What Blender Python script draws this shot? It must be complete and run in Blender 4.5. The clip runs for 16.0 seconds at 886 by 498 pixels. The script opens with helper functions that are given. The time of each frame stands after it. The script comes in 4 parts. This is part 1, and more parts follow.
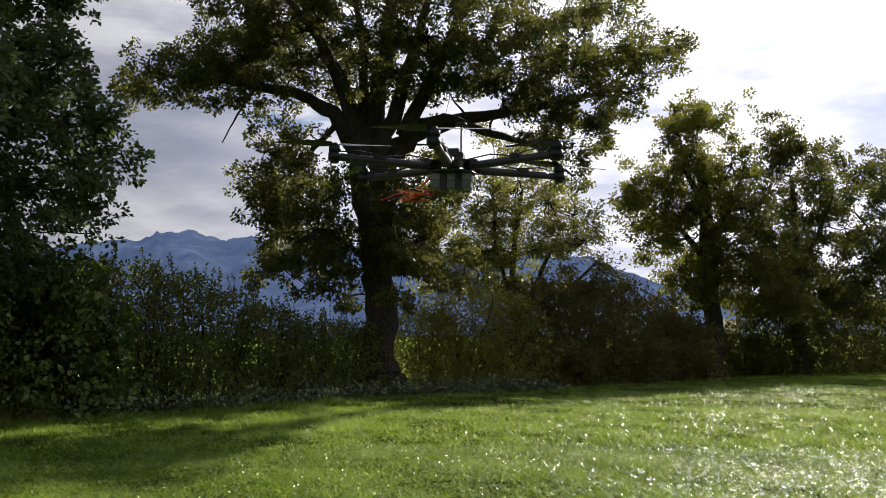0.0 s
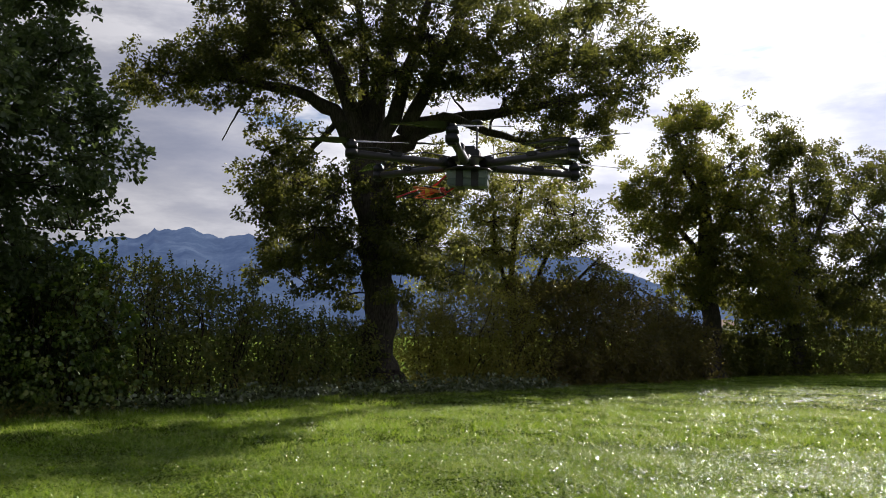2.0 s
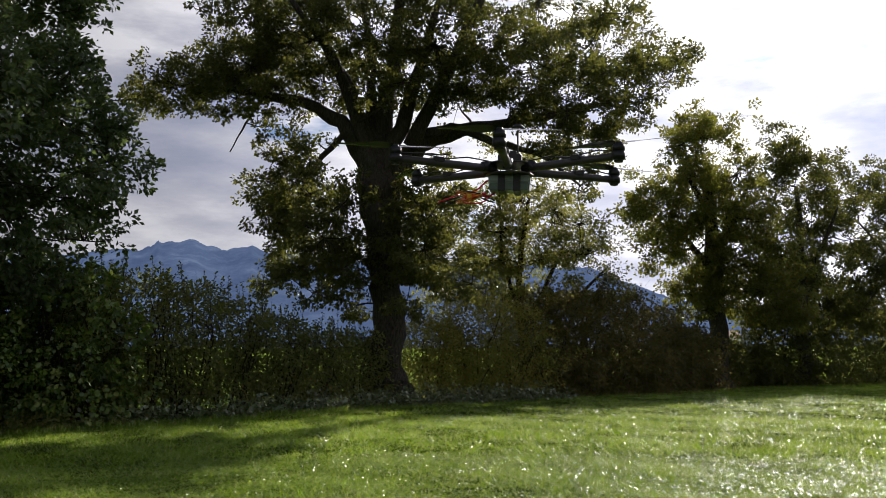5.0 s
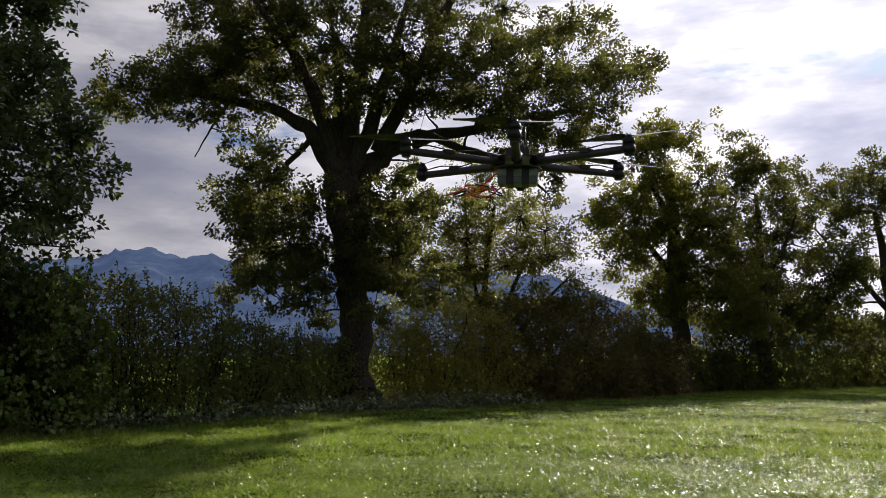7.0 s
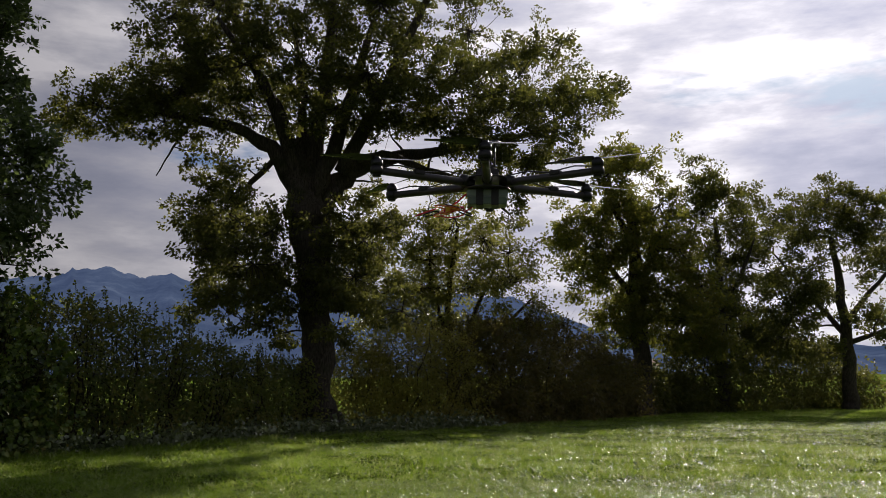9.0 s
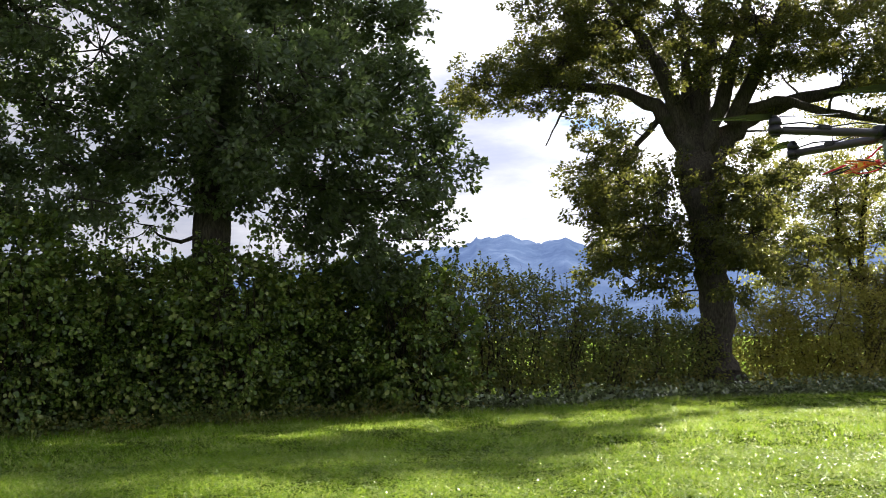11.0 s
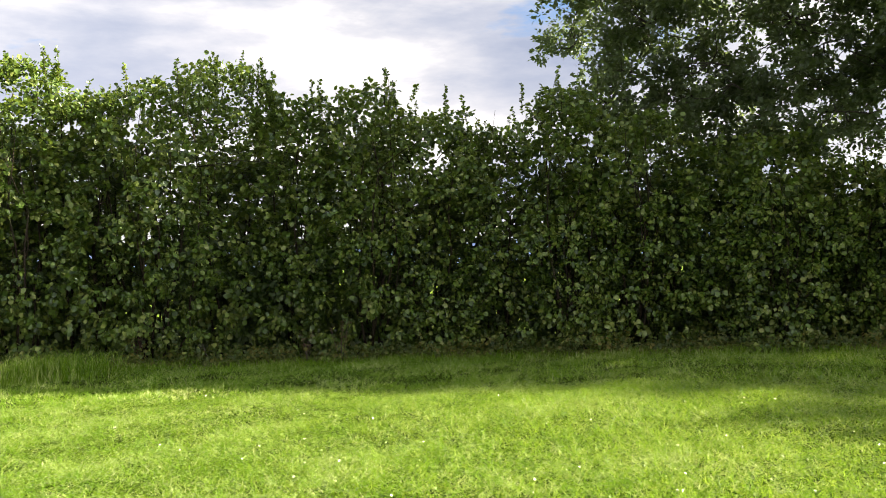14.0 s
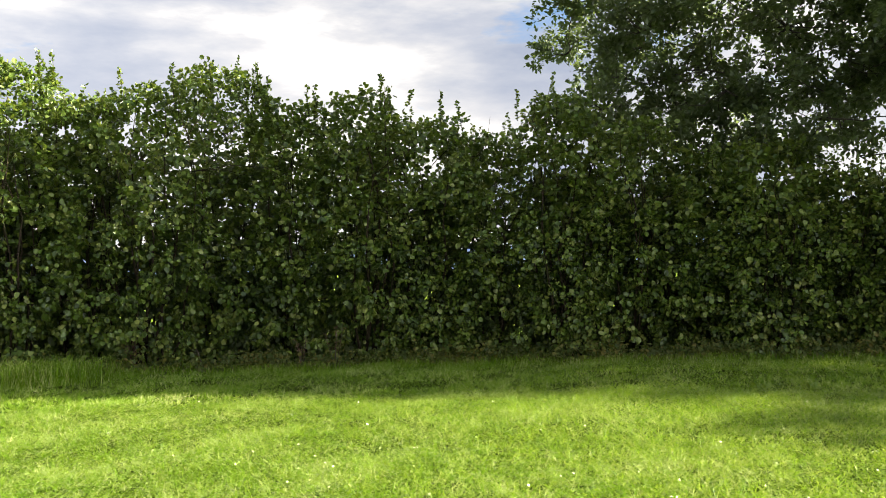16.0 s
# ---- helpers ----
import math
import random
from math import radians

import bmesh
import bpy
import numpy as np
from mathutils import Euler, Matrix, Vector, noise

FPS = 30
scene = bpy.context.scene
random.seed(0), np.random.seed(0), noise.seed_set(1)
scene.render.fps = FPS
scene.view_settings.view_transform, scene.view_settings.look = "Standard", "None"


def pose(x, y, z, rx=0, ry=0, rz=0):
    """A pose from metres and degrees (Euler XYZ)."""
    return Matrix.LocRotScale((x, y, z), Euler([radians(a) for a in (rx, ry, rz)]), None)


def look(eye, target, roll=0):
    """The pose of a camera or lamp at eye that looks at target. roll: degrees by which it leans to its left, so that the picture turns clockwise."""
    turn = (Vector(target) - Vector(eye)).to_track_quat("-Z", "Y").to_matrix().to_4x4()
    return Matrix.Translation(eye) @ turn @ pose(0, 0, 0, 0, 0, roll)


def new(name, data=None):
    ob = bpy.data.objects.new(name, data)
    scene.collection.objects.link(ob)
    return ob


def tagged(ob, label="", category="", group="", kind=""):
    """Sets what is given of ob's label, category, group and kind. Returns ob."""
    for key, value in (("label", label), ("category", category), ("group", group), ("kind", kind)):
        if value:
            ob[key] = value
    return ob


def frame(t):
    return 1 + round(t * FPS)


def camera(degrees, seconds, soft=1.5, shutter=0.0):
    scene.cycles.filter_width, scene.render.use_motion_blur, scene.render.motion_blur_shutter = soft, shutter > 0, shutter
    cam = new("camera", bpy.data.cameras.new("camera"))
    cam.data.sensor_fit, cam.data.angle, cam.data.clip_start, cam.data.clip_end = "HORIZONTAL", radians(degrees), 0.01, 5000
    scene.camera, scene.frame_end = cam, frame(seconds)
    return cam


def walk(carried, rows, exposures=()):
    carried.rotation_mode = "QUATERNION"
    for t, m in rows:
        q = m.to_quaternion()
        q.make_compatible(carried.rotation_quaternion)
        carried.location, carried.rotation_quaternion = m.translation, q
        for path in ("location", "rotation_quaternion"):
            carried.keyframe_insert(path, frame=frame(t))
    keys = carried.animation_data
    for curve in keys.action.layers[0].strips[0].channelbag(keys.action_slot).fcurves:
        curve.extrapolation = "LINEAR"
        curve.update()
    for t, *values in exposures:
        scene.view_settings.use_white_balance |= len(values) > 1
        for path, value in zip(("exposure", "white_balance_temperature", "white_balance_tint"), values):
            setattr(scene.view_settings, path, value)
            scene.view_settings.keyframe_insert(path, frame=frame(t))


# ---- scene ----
PATH = [
    (0, 0.250, 0.0, 1.400, 96.30, 0.10, 0.39),
    (0.5, 0.230, 0.0, 1.397, 96.07, -0.13, 0.32),
    (1, 0.210, 0.0, 1.393, 95.83, -0.16, 0.18),
    (1.5, 0.190, 0.0, 1.390, 96.05, -0.17, 0.10),
    (2, 0.172, 0.0, 1.393, 96.24, -0.22, 0.20),
    (2.5, 0.155, 0.0, 1.395, 96.26, -0.43, 0.41),
    (3, 0.138, 0.0, 1.398, 96.23, -0.20, 0.49),
    (3.5, 0.120, 0.0, 1.400, 96.23, -0.20, 0.44),
    (4, 0.100, 0.0, 1.390, 96.54, -0.13, 0.56),
    (6.5, -0.170, 0.0, 1.320, 97.11, 0.45, -0.63),
    (7, -0.200, 0.0, 1.300, 97.41, 0.27, -1.93),
    (7.5, -0.210, 0.0, 1.280, 98.22, 0.24, -3.67),
    (8, -0.220, 0.0, 1.260, 98.67, 0.24, -4.72),
    (8.2, -0.222, 0.0, 1.266, 98.74, 0.18, -4.88),
    (10.3, -0.248, 0.0, 1.324, 98.51, 0.63, 6.24),
    (10.5, -0.250, 0.0, 1.330, 98.00, 0.42, 10.46),
    (11, -0.250, 0.0, 1.350, 96.41, 0.47, 19.72),
    (11.5, -0.250, 0.0, 1.350, 94.94, 0.39, 27.35),
    (12, -0.250, 0.0, 1.350, 93.92, 0.68, 34.97),
    (12.5, -0.250, 0.0, 1.350, 93.36, 0.94, 43.18),
    (13, -0.250, 0.0, 1.350, 92.98, 1.31, 51.57),
    (13.5, -0.250, 0.0, 1.350, 92.40, 1.58, 58.94),
    (14, -0.250, 0.0, 1.350, 91.96, 1.35, 64.31),
    (14.5, -0.250, 0.0, 1.350, 91.86, 1.21, 66.30),
    (15, -0.250, 0.0, 1.350, 92.17, 1.14, 65.65),
    (15.5, -0.250, 0.0, 1.350, 92.26, 1.11, 64.62),
    (16, -0.250, 0.0, 1.350, 92.30, 1.16, 63.98),
]
cam = camera(50.95, 16.0, soft=0.5, shutter=0.08)
walk(cam, [(t, pose(x, y, z, rx, ry, rz)) for t, x, y, z, rx, ry, rz in PATH],
     exposures=[(0.0, 0.60, 6350, 15), (4.2, 0.60, 6350, 15), (6.5, 0.46, 6350, 16), (7.5, 0.0, 6550, 19), (8.2, -0.15, 6600, 19), (10.3, 1.05, 6300, 14),
                (11.0, 1.88, 6400, 14), (11.5, 2.2, 6250, 16), (12.5, 2.42, 6450, 16), (14.0, 2.38, 6900, 12), (16.0, 2.34, 7050, 9)])

# ---- world and sun ----
SUN_AZ, SUN_EL = radians(29), radians(27)
SUN_DIR = Vector((math.sin(SUN_AZ) * math.cos(SUN_EL), math.cos(SUN_AZ) * math.cos(SUN_EL), math.sin(SUN_EL)))
sun = new("sun", bpy.data.lights.new("sun", "SUN"))
sun.data.energy, sun.data.angle, sun.data.color = 5.0, radians(0.6), (1.0, 0.95, 0.86)
sun.matrix_world = look(SUN_DIR * 100, (0, 0, 0))


class Nodes:
    """Short hand for building a node tree."""

    def __init__(self, tree):
        self.tree = tree
        tree.nodes.clear()

    def add(self, kind, **values):
        """A node; in_Name or in_0 gives the value of, or the link to, an input."""
        node = self.tree.nodes.new(kind)
        for key, value in values.items():
            k = key[3:]
            sock = node.inputs[int(k)] if k.isdigit() else node.inputs[k.replace("_", " ")]
            if isinstance(value, bpy.types.NodeSocket):
                self.tree.links.new(value, sock)
            else:
                sock.default_value = value
        return node

    def vector(self, op, a, b):
        node = self.add("ShaderNodeVectorMath", in_0=a, in_1=b)
        node.operation = op
        return node.outputs["Value"] if op == "DOT_PRODUCT" else node.outputs[0]

    def math(self, op, a, b=0.0, clamp=False):
        node = self.add("ShaderNodeMath", in_0=a, in_1=b)
        node.operation, node.use_clamp = op, clamp
        return node.outputs[0]

    def ramp(self, fac, stops):
        node = self.add("ShaderNodeValToRGB", in_0=fac)
        while len(node.color_ramp.elements) < len(stops):
            node.color_ramp.elements.new(0.5)
        for el, (p, c) in zip(node.color_ramp.elements, stops):
            el.position, el.color = p, (*c, 1)
        return node.outputs[0]

    def mix(self, fac, a, b, blend="MIX"):
        node = self.add("ShaderNodeMix")
        node.data_type, node.blend_type = "RGBA", blend
        for sock, v in ((node.inputs[0], fac), (node.inputs[6], a), (node.inputs[7], b)):
            if isinstance(v, bpy.types.NodeSocket):
                self.tree.links.new(v, sock)
            elif isinstance(v, tuple):
                sock.default_value = (*v, 1)
            else:
                sock.default_value = v
        return node.outputs[2]

    def noise(self, vec, scale, detail=4.0, rough=0.55):
        return self.add("ShaderNodeTexNoise", in_Vector=vec, in_Scale=scale, in_Detail=detail, in_Roughness=rough).outputs[0]


world = bpy.data.worlds.new("world")
scene.world = world
world.use_nodes = True
w = Nodes(world.node_tree)
sky = w.add("ShaderNodeTexSky")
sky.sky_type, sky.sun_disc, sky.sun_elevation, sky.sun_rotation = "NISHITA", False, SUN_EL, SUN_AZ
way = w.add("ShaderNodeTexCoord").outputs["Generated"]
flat = w.vector("MULTIPLY", way, (1.0, 1.0, 3.6))
bank = w.noise(flat, 2.3, 7.0, 0.55)
fine = w.noise(flat, 6.0, 8.0, 0.6)
cover = w.math("ADD", w.math("MULTIPLY", bank, 0.72), w.math("MULTIPLY", fine, 0.28))
up = w.add("ShaderNodeSeparateXYZ", in_0=way).outputs[2]
# a bright strip over the horizon, a grey bank above it, thinner cloud higher up
tall = w.math("ADD", up, w.math("MULTIPLY", w.math("SUBTRACT", bank, 0.5), 0.25))
deck = w.ramp(tall, [(0.05, (0.45, 0.45, 0.45)), (0.12, (0.75, 0.75, 0.75)), (0.19, (0.42, 0.42, 0.42)), (0.27, (0.30, 0.30, 0.30)), (0.34, (0.70, 0.70, 0.70)), (0.42, (0.92, 0.92, 0.92))])
cover = w.math("ADD", cover, w.math("MULTIPLY", w.math("SUBTRACT", deck, 0.5), 0.15))
near_sun = w.vector("DOT_PRODUCT", way, tuple(SUN_DIR))
glow = w.math("MULTIPLY", w.math("POWER", w.math("MAXIMUM", near_sun, 0.0), 4.5), 1.0)
cloud = w.ramp(cover, [(0.36, (0.24, 0.28, 0.38)), (0.44, (0.33, 0.36, 0.44)), (0.51, (0.45, 0.465, 0.515)), (0.58, (0.66, 0.66, 0.68))])
# the cloud breaks up towards the zenith
open_sky = w.math("MULTIPLY", w.math("MAXIMUM", w.math("SUBTRACT", up, 0.42), 0.0), 0.45)
hole = w.ramp(w.math("ADD", w.noise(flat, 3.1, 6.0, 0.6), open_sky), [(0.60, (0.0, 0.0, 0.0)), (0.68, (1.0, 1.0, 1.0))])
halo = w.vector("MULTIPLY", w.ramp(glow, [(0.0, (0.0, 0.0, 0.0)), (1.0, (0.97, 0.98, 1.0))]), (2.2, 2.2, 2.2))
# clouds opposite the sun stand in full light
front = w.math("ADD", 1.0, w.math("MULTIPLY", w.math("MAXIMUM", w.math("MULTIPLY", near_sun, -1.0), 0.0), 0.4))
thick = w.ramp(cover, [(0.40, (0.42, 0.45, 0.56)), (0.47, (0.62, 0.64, 0.74)), (0.52, (0.82, 0.83, 0.88)), (0.58, (1.25, 1.25, 1.25))])
lit = w.vector("ADD", w.mix(1.0, cloud, front, "MULTIPLY"), w.mix(1.0, halo, thick, "MULTIPLY"))
blue = w.vector("MULTIPLY", sky.outputs[0], (0.070, 0.095, 0.125))
seen = w.mix(w.math("MULTIPLY", hole, 0.85), lit, blue)
back = w.add("ShaderNodeBackground", in_Color=seen, in_Strength=0.37)
w.add("ShaderNodeOutputWorld", in_Surface=back.outputs[0])


# ---- materials ----
def material(name):
    m = bpy.data.materials.new(name)
    m.use_nodes = True
    return m, Nodes(m.node_tree)


def leaf_material(name, colours, through_colour, gloss=0.42, share=0.45, shine=0.3, vary=0.6, tufts=0.0):
    """Leaves: each one takes its own tint; light shines through them."""
    m, n = material(name)
    island = n.add("ShaderNodeNewGeometry").outputs["Random Per Island"]
    place = n.add("ShaderNodeTexCoord").outputs["Object"]
    patch = n.noise(place, 0.7, 3.0)
    pick = n.math("ADD", n.math("MULTIPLY", island, vary), n.math("SUBTRACT", n.math("MULTIPLY", patch, 1.2), 0.1 + vary * 0.5), clamp=True)
    if tufts:
        pick = n.math("ADD", pick, n.math("MULTIPLY", n.math("SUBTRACT", n.noise(place, 7.0, 3.0, 0.6), 0.5), tufts), clamp=True)
    step = 1.0 / (len(colours) - 1)
    col = n.ramp(pick, [(i * step, c) for i, c in enumerate(colours)])
    vein = n.noise(place, 60.0, 2.0)
    col = n.mix(n.math("MULTIPLY", vein, 0.35), col, (0.02, 0.03, 0.01))
    body = n.add("ShaderNodeBsdfPrincipled", in_Base_Color=col, in_Roughness=gloss, in_Specular_IOR_Level=shine)
    thin = n.add("ShaderNodeBsdfTranslucent", in_Color=n.mix(0.55, col, through_colour))
    out = n.add("ShaderNodeMixShader", in_0=share, in_1=body.outputs[0], in_2=thin.outputs[0])
    n.add("ShaderNodeOutputMaterial", in_Surface=out.outputs[0])
    return m


OAK_LEAF = leaf_material("oak_leaf", [(0.032, 0.046, 0.012), (0.046, 0.064, 0.014), (0.070, 0.086, 0.019), (0.120, 0.098, 0.024)], (0.270, 0.265, 0.045), share=0.48)
DARK_LEAF = leaf_material("dark_leaf", [(0.041, 0.064, 0.030), (0.059, 0.093, 0.035), (0.084, 0.120, 0.044), (0.117, 0.142, 0.055)], (0.288, 0.384, 0.099), share=0.36, shine=0.5)
PALE_LEAF = leaf_material("pale_leaf", [(0.082, 0.098, 0.024), (0.122, 0.140, 0.030), (0.182, 0.185, 0.043), (0.250, 0.205, 0.058)], (0.480, 0.470, 0.085), share=0.48)
AUTUMN_LEAF = leaf_material("autumn_leaf", [(0.041, 0.070, 0.012), (0.068, 0.094, 0.014), (0.118, 0.110, 0.019), (0.152, 0.097, 0.020)], (0.441, 0.438, 0.058))
HAZEL_LEAF = leaf_material("hazel_leaf", [(0.026, 0.054, 0.010), (0.058, 0.108, 0.016), (0.104, 0.176, 0.025), (0.180, 0.255, 0.045), (0.280, 0.320, 0.080)], (0.320, 0.420, 0.040), gloss=0.36, share=0.28, shine=0.5, vary=1.0)
SPINDLE_LEAF = leaf_material("spindle_leaf", [(0.110, 0.125, 0.030), (0.165, 0.175, 0.038), (0.240, 0.225, 0.050), (0.320, 0.245, 0.065)], (0.620, 0.560, 0.100), share=0.55)
RED_LEAF = leaf_material("russet_leaf", [(0.062, 0.072, 0.022), (0.086, 0.084, 0.026), (0.108, 0.090, 0.030), (0.130, 0.086, 0.040)], (0.340, 0.280, 0.060))
SHRUB_LEAF = leaf_material("shrub_leaf", [(0.048, 0.080, 0.027), (0.076, 0.116, 0.035), (0.135, 0.156, 0.043), (0.260, 0.205, 0.056)], (0.390, 0.410, 0.072), share=0.5, vary=0.9)
SEED = leaf_material("dry_seed", [(0.10, 0.05, 0.03), (0.14, 0.07, 0.045), (0.19, 0.10, 0.065)], (0.25, 0.14, 0.08), gloss=0.7, share=0.2)
CLOVER_LEAF = leaf_material("clover_leaf", [(0.085, 0.150, 0.010), (0.120, 0.200, 0.014), (0.160, 0.245, 0.020), (0.210, 0.270, 0.045)], (0.42, 0.54, 0.04), gloss=0.30, share=0.30, shine=0.65)
BRAMBLE_LEAF = leaf_material("bramble_leaf", [(0.085, 0.115, 0.050), (0.130, 0.160, 0.080), (0.180, 0.215, 0.105), (0.260, 0.295, 0.165)], (0.320, 0.400, 0.120), gloss=0.22, share=0.22, shine=0.8)
GRASS_BLADE = leaf_material("grass_blade", [(0.042, 0.115, 0.004), (0.090, 0.220, 0.007), (0.190, 0.335, 0.020), (0.560, 0.580, 0.250)], (0.48, 0.64, 0.045), gloss=0.38, share=0.43, shine=0.12, vary=1.0, tufts=1.8)


def bark_material(name, dark, light):
    m, n = material(name)
    place = n.add("ShaderNodeTexCoord").outputs["Object"]
    long = n.vector("MULTIPLY", place, (1.0, 1.0, 0.22))
    ridge = n.noise(long, 22.0, 6.0, 0.65)
    moss = n.noise(place, 1.6, 4.0)
    col = n.ramp(ridge, [(0.35, dark), (0.65, light)])
    col = n.mix(n.ramp(moss, [(0.52, (0, 0, 0)), (0.68, (0.6, 0.6, 0.6))]), col, (0.034, 0.044, 0.016))
    bump = n.add("ShaderNodeBump", in_Strength=0.9, in_Distance=0.05, in_Height=ridge)
    body = n.add("ShaderNodeBsdfPrincipled", in_Base_Color=col, in_Roughness=0.9, in_Specular_IOR_Level=0.12, in_Normal=bump.outputs[0])
    n.add("ShaderNodeOutputMaterial", in_Surface=body.outputs[0])
    return m


BARK = bark_material("oak_bark", (0.028, 0.024, 0.020), (0.100, 0.086, 0.070))
TWIG = bark_material("twig_bark", (0.022, 0.016, 0.011), (0.065, 0.048, 0.032))
DRY_WOOD = bark_material("dry_wood", (0.060, 0.048, 0.036), (0.160, 0.130, 0.100))


def plain_material(name, colour, rough=0.5, metal=0.0, speck=0.25, scale=40.0):
    m, n = material(name)
    place = n.add("ShaderNodeTexCoord").outputs["Object"]
    dirt = n.noise(place, scale, 5.0)
    worn = n.noise(place, scale * 0.15, 3.0)
    col = n.mix(n.math("MULTIPLY", n.math("MULTIPLY", dirt, worn), speck * 3), colour, tuple(c * 0.45 for c in colour))
    bump = n.add("ShaderNodeBump", in_Strength=0.15, in_Distance=0.002, in_Height=dirt)
    body = n.add("ShaderNodeBsdfPrincipled", in_Base_Color=col, in_Roughness=rough, in_Metallic=metal, in_Normal=bump.outputs[0])
    n.add("ShaderNodeOutputMaterial", in_Surface=body.outputs[0])
    return m


CARBON = plain_material("carbon_tube", (0.050, 0.044, 0.048), 0.42)
BLACK = plain_material("black_plastic", (0.018, 0.017, 0.018), 0.5)
METAL = plain_material("motor_metal", (0.04, 0.04, 0.045), 0.5, 0.5)
PROP = plain_material("propeller_carbon", (0.045, 0.045, 0.050), 0.22)
PACK = plain_material("battery_wrap", (0.12, 0.17, 0.13), 0.35)
PACK_TOP = plain_material("battery_wrap_pale", (0.24, 0.29, 0.26), 0.35)
RED = plain_material("red_wire", (0.65, 0.02, 0.03), 0.45)
YELLOW = plain_material("yellow_plug", (0.80, 0.55, 0.03), 0.4)
ORANGE = plain_material("orange_wire", (0.75, 0.16, 0.03), 0.45)
PLASTER = plain_material("house_plaster", (0.78, 0.76, 0.70), 0.8, scale=2.0)
TILES = plain_material("roof_tiles", (0.28, 0.13, 0.09), 0.8, scale=3.0)
GLASS = plain_material("dark_pane", (0.03, 0.04, 0.05), 0.1, scale=2.0)


def ground_material():
    """Close turf: small leaf tips stand over dark gaps, with straw among them."""
    m, n = material("meadow_soil")
    place = n.add("ShaderNodeTexCoord").outputs["Object"]
    warp = n.add("ShaderNodeTexNoise", in_Vector=place, in_Scale=14.0, in_Detail=3.0).outputs["Color"]
    spot = n.vector("ADD", place, n.vector("MULTIPLY", warp, (0.07, 0.07, 0.07)))
    tips = n.add("ShaderNodeTexVoronoi", in_Vector=n.vector("MULTIPLY", spot, (1.0, 0.55, 1.0)), in_Scale=52.0)
    lay = n.add("ShaderNodeTexVoronoi", in_Vector=n.vector("MULTIPLY", spot, (0.5, 1.0, 1.0)), in_Scale=38.0)
    own = n.add("ShaderNodeSeparateColor", in_0=tips.outputs["Color"]).outputs[0]
    mid = n.noise(place, 1.8, 5.0, 0.6)
    broad = n.noise(place, 0.05, 4.0, 0.6)
    leaf = n.ramp(own, [(0.0, (0.050, 0.085, 0.006)), (0.45, (0.090, 0.155, 0.012)), (0.75, (0.150, 0.220, 0.024)), (0.92, (0.330, 0.350, 0.130))])
    gap = n.ramp(n.math("MULTIPLY", tips.outputs["Distance"], n.math("ADD", lay.outputs["Distance"], 0.55)), [(0.16, (0, 0, 0)), (0.50, (1, 1, 1))])
    turf = n.mix(gap, leaf, (0.022, 0.036, 0.006))
    field = n.mix(n.ramp(mid, [(0.45, (0, 0, 0)), (0.75, (0.45, 0.45, 0.45))]), n.mix(0.5, leaf, (0.095, 0.155, 0.014)), (0.120, 0.150, 0.025))
    field = n.mix(n.ramp(broad, [(0.4, (0, 0, 0)), (0.65, (0.5, 0.5, 0.5))]), field, (0.140, 0.210, 0.040))
    # gaps show between the blades of the near meadow; the far fields are close-grown
    reach = n.add("ShaderNodeVectorMath", in_0=place)
    reach.operation = "LENGTH"
    col = n.mix(n.ramp(n.math("MULTIPLY", reach.outputs["Value"], 0.01), [(0.35, (0, 0, 0)), (0.72, (1, 1, 1))]), turf, field)
    height = n.math("SUBTRACT", n.math("MULTIPLY", own, 0.6), n.math("ADD", tips.outputs["Distance"], n.math("MULTIPLY", lay.outputs["Distance"], 0.6)))
    bump = n.add("ShaderNodeBump", in_Strength=0.9, in_Distance=0.02, in_Height=height)
    body = n.add("ShaderNodeBsdfPrincipled", in_Base_Color=col, in_Roughness=0.8, in_Specular_IOR_Level=0.0, in_Normal=bump.outputs[0])
    n.add("ShaderNodeOutputMaterial", in_Surface=body.outputs[0])
    return m


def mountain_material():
    """Far hills: forest below, rock above; the blue haze of kilometres is painted on as emission."""
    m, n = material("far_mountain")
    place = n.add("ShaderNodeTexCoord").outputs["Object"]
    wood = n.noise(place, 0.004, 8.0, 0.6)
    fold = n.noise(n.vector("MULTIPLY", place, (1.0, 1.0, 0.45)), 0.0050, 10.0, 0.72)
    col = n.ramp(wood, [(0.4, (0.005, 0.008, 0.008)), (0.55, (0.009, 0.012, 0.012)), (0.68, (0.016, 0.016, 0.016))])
    # painted aerial haze: a faint blue glow, mottled by the fold noise
    haze_glow = n.ramp(fold, [(0.38, (0.054, 0.084, 0.165)), (0.52, (0.078, 0.116, 0.208)), (0.64, (0.116, 0.162, 0.262))])
    body = n.add("ShaderNodeBsdfPrincipled", in_Base_Color=col, in_Roughness=0.95, in_Specular_IOR_Level=0.0, in_Emission_Color=haze_glow, in_Emission_Strength=0.75)
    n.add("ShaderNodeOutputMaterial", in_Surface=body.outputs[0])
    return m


# ---- mesh helpers ----
def mesh_from(name, verts, faces, mat, parent=None, label="", smooth=True):
    me = bpy.data.meshes.new(name)
    me.from_pydata([tuple(v) for v in verts], [], faces)
    me.materials.append(mat)
    if smooth:
        me.polygons.foreach_set("use_smooth", [True] * len(me.polygons))
    me.update()
    ob = new(name, me)
    if parent:
        ob.parent = parent
    if label:
        tagged(ob, label=label)
    return ob


